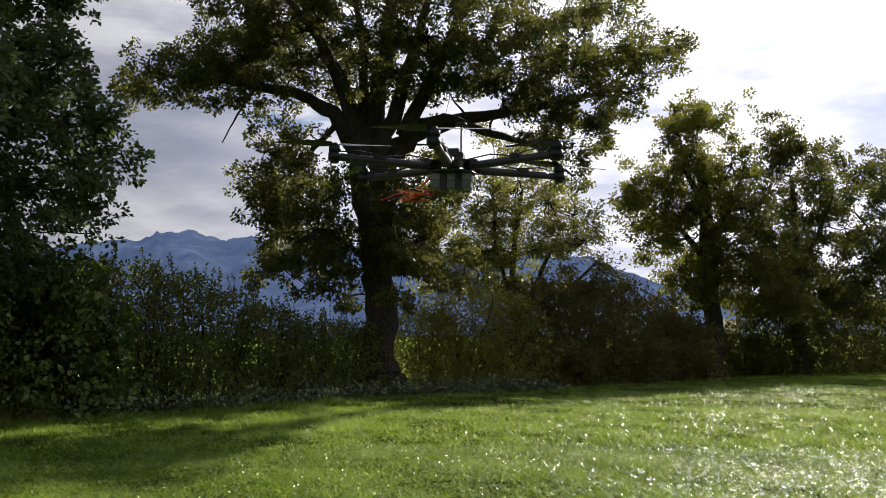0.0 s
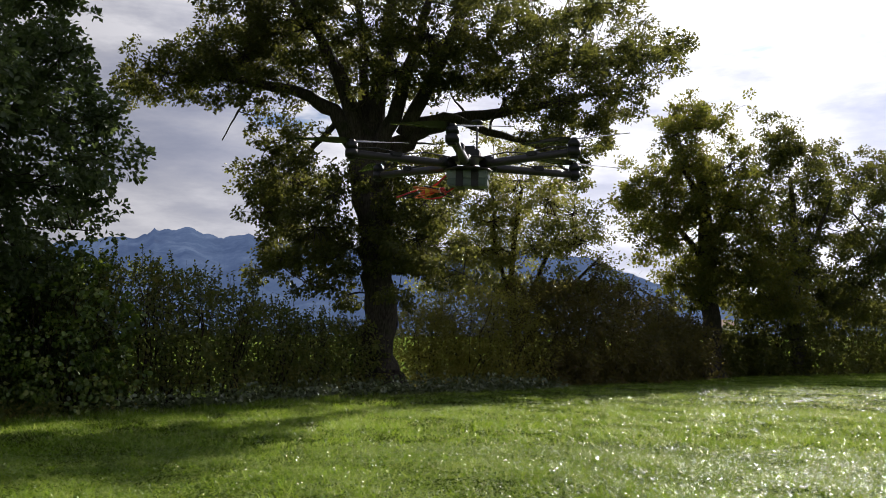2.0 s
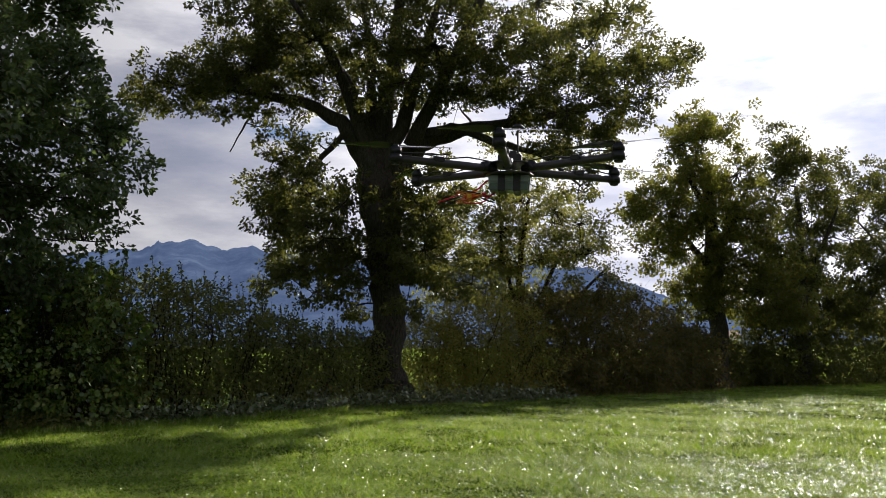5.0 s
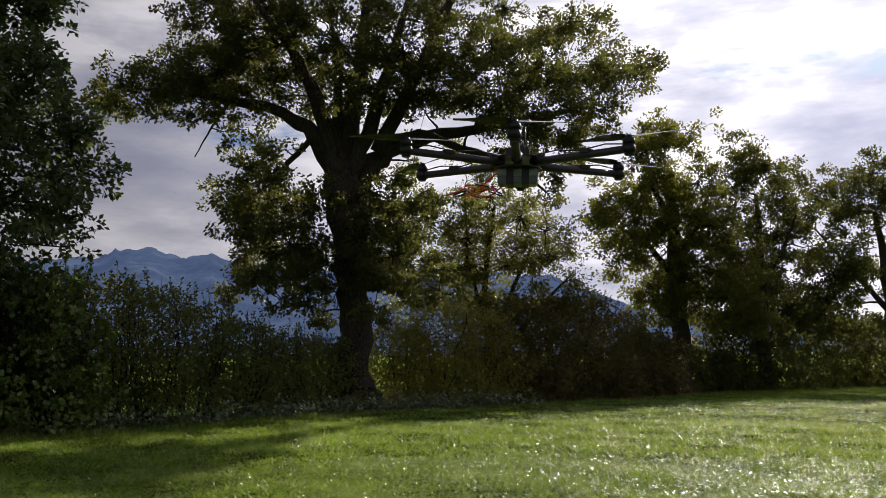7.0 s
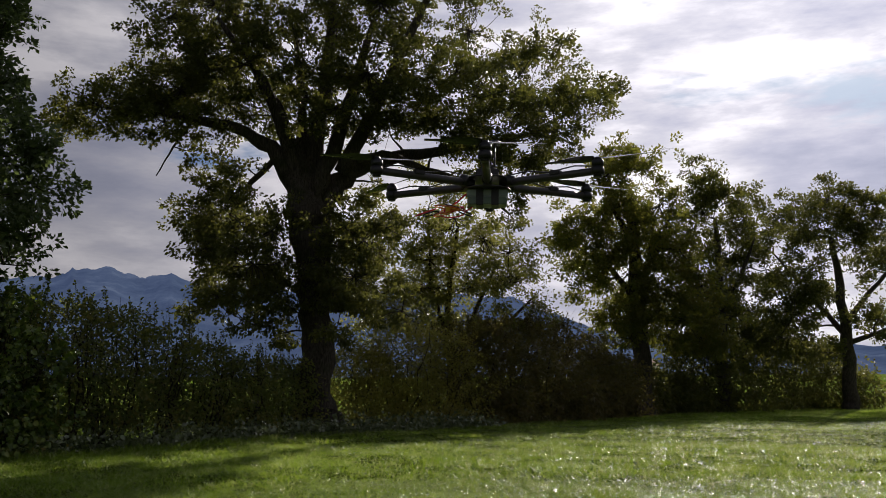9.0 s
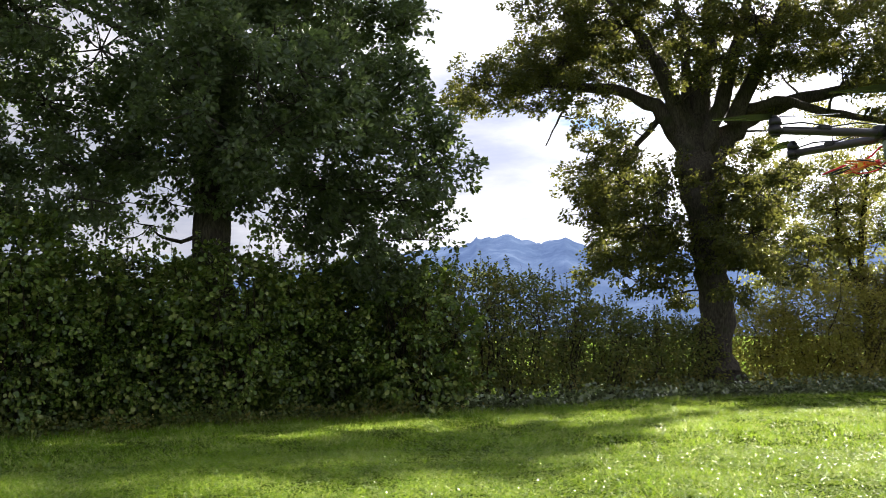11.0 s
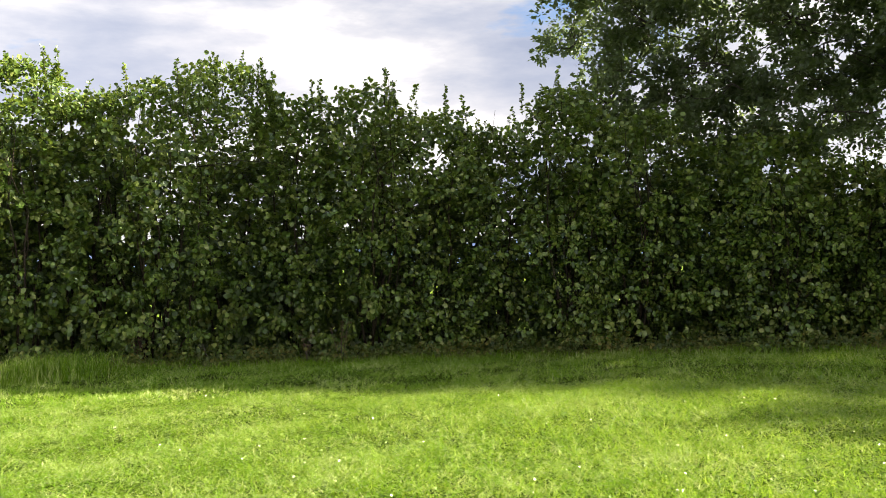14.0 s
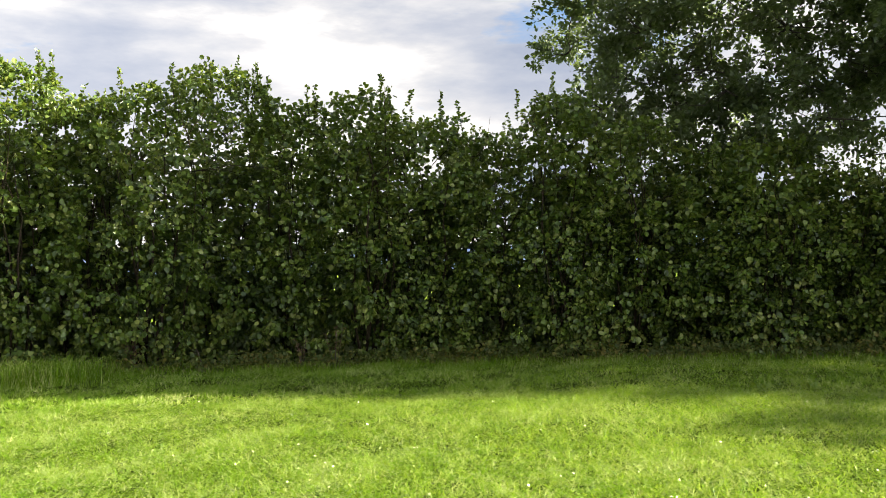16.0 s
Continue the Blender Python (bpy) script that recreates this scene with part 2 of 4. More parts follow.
def mesh_fast(name, verts, sides, mat, parent=None, label=""):
    """A mesh out of arrays: sides is an (n, k) array of corner numbers."""
    me = bpy.data.meshes.new(name)
    count, k = sides.shape
    me.vertices.add(len(verts))
    me.vertices.foreach_set("co", np.ascontiguousarray(verts, dtype=np.float32).ravel())
    me.loops.add(count * k)
    me.loops.foreach_set("vertex_index", np.ascontiguousarray(sides, dtype=np.int32).ravel())
    me.polygons.add(count)
    me.polygons.foreach_set("loop_start", np.arange(0, count * k, k, dtype=np.int32))
    me.materials.append(mat)
    me.update(calc_edges=True)
    ob = new(name, me)
    if parent:
        ob.parent = parent
    if label:
        tagged(ob, label=label)
    return ob


def thing(name, x, y, z, label, category, group="", kind=""):
    ob = new(name)
    ob.location = (x, y, z)
    return tagged(ob, label, category, group, kind)


def part(name, bm, mat, parent, label=""):
    me = bpy.data.meshes.new(name)
    bm.to_mesh(me)
    bm.free()
    me.materials.append(mat)
    ob = new(name, me)
    ob.parent = parent
    if label:
        tagged(ob, label=label)
    return ob


def unit(a):
    return a / np.maximum(np.linalg.norm(a, axis=-1, keepdims=True), 1e-9)


class Tubes:
    """Collects tapered, bent tubes into one mesh."""

    def __init__(self):
        self.verts, self.faces = [], []

    def add(self, points, radii, sides=8, rough=0.0, rng=None):
        p = np.asarray(points, float)
        t = unit(np.gradient(p, axis=0))
        ref = np.array((0.0, 1.0, 0.0)) if abs(t[0][1]) < 0.8 else np.array((1.0, 0.0, 0.0))
        base = len(self.verts)
        ang = np.arange(sides) * 2 * math.pi / sides
        for i in range(len(p)):
            u = unit(np.cross(t[i], ref))
            v = np.cross(t[i], u)
            r = radii[i] * np.ones(sides)
            if rough and rng is not None:
                r = r * (1 + rough * rng.normal(size=sides))
            self.verts += list(p[i] + r[:, None] * (np.cos(ang)[:, None] * u + np.sin(ang)[:, None] * v))
        for i in range(len(p) - 1):
            a = base + i * sides
            for k in range(sides):
                self.faces.append((a + k, a + (k + 1) % sides, a + sides + (k + 1) % sides, a + sides + k))
        self.faces.append(tuple(range(base + sides - 1, base - 1, -1)))
        last = base + (len(p) - 1) * sides
        self.faces.append(tuple(range(last, last + sides)))

    def make(self, name, mat, parent=None, label=""):
        return mesh_from(name, self.verts, self.faces, mat, parent, label)


def bend(a, b, rng, n=6, sag=0.0, wobble=0.08):
    """A crooked line from a to b."""
    a, b = np.asarray(a, float), np.asarray(b, float)
    s = np.linspace(0, 1, n)[:, None]
    length = np.linalg.norm(b - a)
    mid = np.sin(math.pi * s)
    line = a + (b - a) * s + mid * rng.normal(size=3) * wobble * length + mid * np.array((0, 0, -sag * length))
    line[1:-1] += rng.normal(size=(n - 2, 3)) * wobble * 0.3 * length
    return line


def leaf_mesh(name, pos, axis, normal, size, width, mat, parent=None, label="", rounded=False):
    """One mesh of many folded leaves."""
    axis = unit(axis)
    side = unit(np.cross(normal, axis))
    up = np.cross(axis, side)
    L, W = size[:, None], (size * width)[:, None]
    n = len(pos)
    if rounded:
        v = np.stack([pos, pos + axis * L * 0.25 + side * W * 0.5 + up * W * 0.12, pos + axis * L * 0.75 + side * W * 0.42 + up * W * 0.10,
                      pos + axis * L - up * L * 0.1, pos + axis * L * 0.75 - side * W * 0.42 + up * W * 0.10,
                      pos + axis * L * 0.25 - side * W * 0.5 + up * W * 0.12], 1).reshape(-1, 3)
        b = np.arange(n)[:, None] * 6
        f = np.concatenate([b + np.array([[0, 1, 2, 3]]), b + np.array([[0, 3, 4, 5]])])
    else:
        v = np.stack([pos, pos + axis * L * 0.55 + side * W * 0.5 + up * W * 0.15, pos + axis * L, pos + axis * L * 0.55 - side * W * 0.5 + up * W * 0.15], 1).reshape(-1, 3)
        b = np.arange(n)[:, None] * 4
        f = np.concatenate([b + np.array([[0, 1, 2]]), b + np.array([[0, 2, 3]])])
    return mesh_fast(name, v, f, mat, parent, label)


def clump_leaves(centres, radii, per, heart, rng, size, droop=0.25, flat=0.7):
    """Leaves in clumps round the given centres: places, axes, normals, sizes."""
    m = len(centres)
    idx = np.repeat(np.arange(m), per)
    d = unit(rng.normal(size=(len(idx), 3)))
    r = radii[idx] * rng.random(len(idx)) ** 0.45
    off = d * r[:, None]
    off[:, 2] *= flat
    pos = centres[idx] + off
    out = unit(centres - heart)[idx]
    axis = unit(d * 0.8 + out * 0.5 + rng.normal(size=d.shape) * 0.5 - np.array((0, 0, droop)))
    normal = unit(rng.normal(size=d.shape) + np.array((0, 0, 0.9)) + out * 0.4)
    return pos, axis, normal, size * rng.uniform(0.65, 1.25, len(idx))

# ---- ground and distance ----
def ground_height(x, y):
    """Meadow that falls gently to the west; far fields rise beyond the hedge."""
    d = np.hypot(x, y)
    roll = 0.03 * np.sin(x * 0.9 + 1.3) * np.sin(y * 0.7) + 0.02 * np.sin(x * 2.3 + y * 1.7)
    far = np.clip((d - 110.0) / 300.0, 0, 1) * 7.0 + np.clip((d - 500.0) / 2500.0, 0, 1) * 40.0
    slope = 0.01 * (x - np.sqrt(x * x + 4.0)) * np.clip(1.6 - d / 80.0, 0, 1)
    return roll * np.clip(1.5 - d / 60.0, 0, 1) + far + slope


def build_ground():
    rings = np.concatenate([np.linspace(0.5, 40, 60), 40 * 1.12 ** np.arange(1, 42)])
    turn = np.linspace(0, 2 * math.pi, 145)[:-1]
    R, A = np.meshgrid(rings, turn, indexing="ij")
    X, Y = R * np.sin(A), R * np.cos(A)
    verts = np.stack([X, Y, ground_height(X, Y)], -1).reshape(-1, 3)
    n, k = len(rings), len(turn)
    i, j = np.meshgrid(np.arange(n - 1), np.arange(k), indexing="ij")
    i, j = i.ravel(), j.ravel()
    j2 = (j + 1) % k
    quads = np.stack([i * k + j, i * k + j2, (i + 1) * k + j2, (i + 1) * k + j], -1)
    verts = np.concatenate([verts, [[0, 0, ground_height(0.0, 0.0)]]])
    cap = np.stack([np.full(k, n * k), (np.arange(k) + 1) % k, np.arange(k), np.arange(k)], -1)[:, :3]
    me = bpy.data.meshes.new("ground")
    me.from_pydata(verts.tolist(), [], quads.tolist() + cap.tolist())
    me.materials.append(ground_material())
    me.update()
    tagged(new("ground", me), "short green meadow turf stretching to far fields", "ground", kind="structure")


build_ground()

RIDGE = [(-180, 1.5), (-90, 2.0), (-60, 2.4), (-45, 3.0), (-36, 3.6), (-28, 5.2), (-22, 6.2), (-18.7, 6.55), (-17.85, 6.85), (-17.6, 7.14), (-17.3, 6.98), (-16.8, 7.1), (-15.5, 7.2), (-13.6, 6.65),
         (-12.1, 7.0), (-10.9, 6.45), (-5, 6.1), (2, 6.2), (8.6, 5.75), (9.6, 5.3), (12.2, 4.2), (16, 3.2), (25, 2.6), (40, 2.0), (90, 1.6), (180, 1.5)]


def build_mountains():
    az = np.radians(np.concatenate([np.linspace(-180, -40, 141), np.linspace(-39.9, 20, 600), np.linspace(21, 180, 160)]))
    crest = np.interp(np.degrees(az), [a for a, e in RIDGE], [e for a, e in RIDGE])
    rows, rng = 26, np.random.default_rng(5)
    verts = []
    for i in range(rows):
        s = i / (rows - 1)
        d = 2300 + 2000 * s
        for k, a in enumerate(az):
            p = Vector((math.sin(a) * 6, math.cos(a) * 6, s * 3))
            rough = noise.fractal(p * 1.7, 0.8, 2.1, 6)
            top = 4300 * math.tan(radians(crest[k]))
            jag = noise.fractal(Vector((math.sin(a) * 40, math.cos(a) * 40, 1.0)), 0.8, 2.1, 6)
            z = top * s ** 1.25 + rough * 90 * s * (1.1 - s) + jag * 11 * s ** 3 + noise.fractal(p * 9, 0.8, 2.1, 4) * 10 * s
            verts.append((math.sin(a) * d, math.cos(a) * d, z - 12 * (1 - s)))
    k = len(az)
    faces = [(i * k + j, i * k + j + 1, (i + 1) * k + j + 1, (i + 1) * k + j) for i in range(rows - 1) for j in range(k - 1)]
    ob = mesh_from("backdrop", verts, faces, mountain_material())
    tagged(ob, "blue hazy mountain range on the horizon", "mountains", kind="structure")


build_mountains()


# ---- trees ----
def tree(name, label, base, trunk, limbs, lobes, depth, leaf_mat, leaf_size, density, seed, bark=BARK, back=0.0, category="tree", clump=0.42, per=16, spray=0.75, bunch=4.5, tier=0.7):
    """A broadleaf tree. Trunk, limbs and crown lobes are given as metres sideways and up, seen from the meadow."""
    rng = np.random.default_rng(seed)
    bx, by = base
    d = math.hypot(bx, by)
    out, side = np.array((bx / d, by / d, 0)), np.array((by / d, -bx / d, 0))
    z0 = float(ground_height(bx, by))
    root = thing(name, bx, by, z0 - 0.05, label, category)
    wood = Tubes()
    spine, thick = [], []

    def put(u, v, w):
        return u * side + w * out + np.array((0, 0, v))

    def stick(rows, sway, sides):
        p = np.array([put(u, v, sway * i / max(1, len(rows) - 1)) for i, (u, v, r) in enumerate(rows)])
        r = np.array([row[2] for row in rows])
        s, fine = np.linspace(0, 1, len(rows)), np.linspace(0, 1, len(rows) * 3)
        q = np.stack([np.interp(fine, s, p[:, c]) for c in range(3)], 1)
        rr = np.interp(fine, s, r)
        q[1:-1] += rng.normal(size=(len(q) - 2, 3)) * rr[1:-1, None] * 0.16
        wood.add(q, rr, sides, 0.06, rng)
        spine.extend(q), thick.extend(rr)

    stick(trunk, 0.0, 14)
    wood.make("trunk", bark, root)
    for rows in limbs:
        wood = Tubes()
        stick(rows, rng.uniform(-1, 1) * depth * 0.45, 9)
        wood.make("limb", bark, root)
    wood = Tubes()
    centres = []
    for u, v, r, *fixed in lobes:
        span = depth * math.sqrt(max(0.05, 1 - (u / (depth * 2.2)) ** 2))
        w = fixed[0] if fixed else rng.uniform(-0.8, 0.8) * span + back * max(0.0, u)
        k = 1 + w / d
        centres.append((put(u * k, 1.35 - z0 + (v - 1.35) * k, w), r * 1.12))
        if r > 0.7 and rng.random() < 0.7:
            w, k = -w * 0.8, 1 - 0.8 * w / d
            centres.append((put((u + rng.normal() * 0.4) * k, 1.35 - z0 + (v - 1.35 + rng.normal() * 0.4) * k, w), r * 0.95))
    order = sorted(range(len(centres)), key=lambda i: np.min(np.linalg.norm(np.array(spine) - centres[i][0], axis=1)))
    sets = []
    heart = put(0, np.mean([row[1] for row in lobes]) * 0.85, 0)
    for i in order:
        c, r = centres[i]
        sp = np.array(spine)
        cost = np.linalg.norm(sp - c, axis=1) + np.maximum(0, sp[:, 2] - c[2]) * 0.8
        k = int(np.argmin(cost))
        far = float(np.linalg.norm(sp[k] - c))
        start = min(thick[k] * 0.6, 0.03 + 0.022 * far)
        line = bend(sp[k], c, rng, 7, 0.06, 0.07)
        rad = np.linspace(start, 0.018, 7)
        wood.add(line, rad, 6)
        spine.extend(line[2:]), thick.extend(rad[2:])
        m = max(4, int(density * r * r / per))
        # sprays: each lobe bears flat tiers of leaf clumps on short side branches, with gaps between them
        tiers = max(3, int(m / bunch))
        dirs = unit(rng.normal(size=(tiers, 3))) * np.array((1.1, 1.1, 0.85))
        reach = rng.random(tiers) ** 0.45 * np.where(rng.random(tiers) < 0.15, 1.2, 0.97)
        knots = c + dirs * (r * reach)[:, None]
        mine = rng.integers(tiers, size=m)
        spots = knots[mine] + rng.normal(size=(m, 3)) * np.array((1.25, 1.25, tier)) * clump * spray
        for s in knots:
            wood.add(bend(c, s, rng, 4, 0.05, 0.12), [0.024, 0.018, 0.012, 0.007], 3)
        for s, q in zip(spots[: m // 4], mine):
            wood.add(np.linspace(knots[q], s, 3), [0.008, 0.006, 0.004], 3)
        sets.append(clump_leaves(spots, clump * rng.uniform(0.6, 1.3, m), per, heart, rng, leaf_size))
    tagged(wood.make("branchwork", bark, root), kind="stuff")
    pos, axis, normal, size = (np.concatenate(a) for a in zip(*sets))
    leaf_mesh("crown", pos, axis, normal, size, 0.62, leaf_mat, root)
    return root


OAK_BODY = [
    (-8.1, 11.4, 1.20), (-9.0, 10.8, 0.90), (-6.5, 12.2, 1.50), (-5.7, 10.8, 1.10), (-4.7, 12.6, 1.71), (-4.3, 13.8, 1.91), 
    (-2.5, 12.2, 1.71), (-0.9, 13.2, 2.01), (1.5, 13.0, 2.11), (3.5, 12.0, 1.71), (5.5, 12.6, 1.71), (7.5, 12.6, 1.71), 
    (8.9, 11.6, 1.50), (10.3, 12.4, 0.84), (9.4, 13.1, 1.10), (10.7, 12.8, 0.6), (10.2, 11.8, 0.5), (5.9, 10.8, 1.20), (7.9, 10.8, 0.90), (4.3, 10.6, 1.00), 
    (2.3, 11.2, 1.40), (0.3, 11.6, 1.40), (-2.9, 11.2, 0.80),
]
OAK_TOP = [
    (-3.7, 15.8, 2.11), (-0.7, 16.2, 2.51), (2.3, 16.0, 2.51), (5.3, 14.8, 2.11), (-2.1, 18.0, 2.11), (0.7, 18.6, 2.31), 
    (3.5, 17.6, 2.11), (7.9, 14.2, 1.30), (-5.7, 14.8, 1.50),
]
OAK_LOW = [
    (6.3, 9.8, 0.90), (7.9, 9.6, 0.80), (7.1, 8.4, 0.64), (6.9, 7.6, 0.52), (5.5, 9.2, 0.72), (8.1, 9.0, 0.52), (-4.1, 8.9, 0.80), 
    (-4.4, 7.8, 0.90), (-3.3, 7.2, 1.20), (-4.1, 6.4, 1.10), (-2.5, 5.8, 1.20), (-3.7, 4.7, 0.90), (-4.6, 4.1, 0.52), 
    (-1.9, 7.0, 1.00), (-1.7, 4.8, 0.90), (-2.8, 3.9, 0.72), (-1.3, 3.4, 0.68), (0.7, 7.2, 1.00), (1.1, 5.4, 1.10), (-0.1, 5.4, 0.80), 
    (1.5, 8.4, 0.80), (0.3, 3.4, 0.60), (0.1, 6.2, 0.90),
]
TALL_FIELD_SIDE = [
    (6.3, 6.3, 0.70), (5.8, 7.6, 0.95), (5.1, 8.7, 1.09), (3.7, 10.0, 1.24), (2.6, 11.7, 1.53), (6.1, 5.2, 0.66), (5.5, 4.4, 0.66), 
    (4.8, 5.7, 1.09), (4.1, 6.8, 1.24), (2.9, 8.3, 1.39), (2.2, 10.0, 1.53), (1.5, 11.9, 1.68), (3.9, 4.2, 0.88), (2.8, 5.7, 1.02), 
    (0.9, 6.8, 1.17), (0.0, 9.0, 1.53), (5.1, 3.6, 0.73), (1.5, 14.1, 1.82), (0.6, 5.2, 0.66),
]
TALL_FAR_SIDE = [
    (-0.9, 11.2, 1.68), (-1.5, 7.6, 1.39), (-2.9, 9.0, 1.53), (-2.8, 6.0, 1.02), (-4.1, 7.6, 1.53), (-4.4, 10.0, 1.68), 
    (-3.8, 4.8, 0.73), (-5.5, 8.7, 1.53), (-6.1, 6.8, 1.17), (-5.8, 10.8, 1.53), (-7.3, 9.6, 1.53), (-7.6, 8.0, 1.24), 
    (-8.8, 10.2, 1.24), (-7.0, 6.1, 0.88), (-9.5, 10.9, 1.09), (-1.5, 13.4, 1.82), (-4.4, 13.1, 1.82), (-7.3, 11.9, 1.68), 
    (-0.3, 15.3, 1.82), (-1.0, 5.7, 0.66),
]
MAPLE_CROWN = [
    (-0.8, 14.7, 1.26), (0.2, 13.7, 1.58), (-1.7, 13.4, 1.26), (-3.0, 11.2, 1.42), (-1.1, 11.5, 1.90), (1.1, 11.5, 1.90), 
    (-4.0, 9.6, 1.20), (-2.1, 9.0, 1.83), (-0.5, 9.0, 2.21), (2.1, 9.0, 1.58), (-3.1, 7.6, 1.39), (-0.9, 6.0, 1.52), (0.8, 6.5, 1.90), 
    (-1.1, 4.9, 1.58),
]
ASPEN_CROWN = [
    (-1.1, 14.6, 1.46), (0.7, 13.8, 1.64), (-0.7, 12.0, 2.01), (1.8, 11.3, 1.82), (-1.8, 9.4, 1.82), (0.7, 9.1, 2.19), 
    (2.9, 8.7, 1.64), (-0.7, 6.5, 2.01), (1.8, 6.2, 1.82), (4.0, 6.9, 1.46),
]
FAR_OAK_CROWN = [
    (-5.5, 14.6, 1.28), (-3.0, 14.2, 1.49), (-0.9, 14.2, 1.91), (1.7, 13.8, 1.91), (4.3, 12.9, 2.13), (-2.1, 12.1, 2.13), 
    (0.9, 11.6, 2.13), (-4.7, 12.1, 1.49), (-3.8, 9.5, 1.70), (3.0, 9.5, 2.13), (-1.7, 7.4, 1.70), (2.1, 6.1, 1.70), (5.5, 7.0, 1.91),
]
WILLOW_CROWN = [
    (-1.0, 10.9, 1.00), (0.5, 10.4, 0.90), (0.0, 8.6, 1.37), (1.5, 8.1, 1.37), (2.6, 7.5, 1.10), (2.5, 6.1, 1.37), (0.7, 6.1, 1.55), 
    (3.6, 5.3, 0.75), (-1.0, 6.9, 1.37), (-2.0, 5.6, 1.25), (-0.2, 4.1, 1.30), (1.7, 4.4, 1.15),
]

OAK_SKIRT = [(1.6, 6.4, 1.0), (2.2, 7.2, 0.8), (0.6, 4.6, 0.8), (1.6, 4.4, 0.9), (2.8, 4.2, 0.9), (-0.8, 5.2, 0.6), (-0.4, 6.8, 0.7), (0.2, 7.4, 0.6), (-3.0, 8.6, 0.6)]
OAK_HANGING = [(-3.6, 9.5, 0.5, 0.6), (-2.7, 9.2, 0.4, -0.6), (-4.4, 9.9, 0.5, 0.8), (-5.2, 10.3, 0.5, -0.4), (-3.2, 10.4, 0.5, 1.0), (1.9, 8.9, 0.5, 0.8), (0.9, 8.3, 0.4, 1.0), (1.2, 6.9, 0.6, 1.2), (1.4, 5.5, 0.6, 1.0), (1.1, 4.3, 0.6, 0.8)]
OAK_CORE = [(-3.4, 12.2, 0.8, -2.0), (-2.0, 12.8, 0.8, -2.8), (-0.7, 12.0, 0.9, -2.4), (0.5, 12.9, 0.8, -2.6), (1.8, 12.3, 0.8, -2.2), (3.2, 12.7, 0.8, -2.6), (-2.8, 14.2, 0.8, -2.4), (-1.2, 14.4, 0.8, -2.0),
            (0.3, 14.6, 0.8, -2.4), (1.8, 14.2, 0.8, -2.0), (3.4, 14.3, 0.8, -2.2), (-4.4, 13.4, 0.8, -1.6), (4.8, 13.2, 0.8, -1.6), (-0.2, 10.9, 0.7, -1.8), (1.4, 11.0, 0.7, 1.8), (-1.8, 11.2, 0.7, 1.6)]
OAK_LIMB_LEAVES = [(-0.9, 10.3, 0.5, 2.0), (0.4, 10.5, 0.5, 2.2), (-1.9, 11.1, 0.5, 2.0), (1.2, 10.8, 0.5, 2.2), (-0.1, 9.7, 0.4, 2.4), (-2.6, 11.6, 0.6, 1.6), (2.2, 10.9, 0.5, 1.8),
                   (-4.6, 11.1, 0.7, -1.6), (-5.8, 10.9, 0.7, -1.4), (-6.9, 11.0, 0.8, -1.2), (-5.2, 11.8, 0.8, -1.0), (-7.6, 11.8, 0.8, -0.6), (-8.3, 10.9, 0.7, 0.4), (-6.3, 11.9, 0.8, 0.8), (-3.4, 11.3, 0.6, -1.6),
                   (4.2, 11.4, 0.8, -1.2), (5.6, 11.3, 0.8, -0.6), (6.8, 11.8, 0.9, 0.4), (8.0, 12.0, 0.9, 0.8), (3.0, 11.4, 0.7, -1.6), (5.0, 12.4, 0.9, -0.8), (9.6, 12.2, 0.7, 1.6), (6.6, 13.4, 0.9, 0.2),
                   (1.8, 6.0, 0.7, -0.6), (0.9, 6.3, 0.7, -0.9), (1.5, 4.9, 0.6, -0.6), (0.6, 5.4, 0.6, -1.2), (-2.0, 6.2, 0.8, -1.0), (-3.2, 5.4, 0.8, -0.6), (-2.6, 7.4, 0.8, -0.8), (-1.0, 4.2, 0.6, -0.8)]
OAK_TRUNK = [(-0.1, -0.15, 1.05), (-0.1, 0.2, 0.80), (-0.12, 0.7, 0.68), (-0.16, 1.8, 0.61), (-0.26, 3.6, 0.55), (-0.36, 5.0, 0.57), (-0.5, 6.4, 0.65), (-0.62, 7.6, 0.72), (-0.75, 8.5, 0.55)]
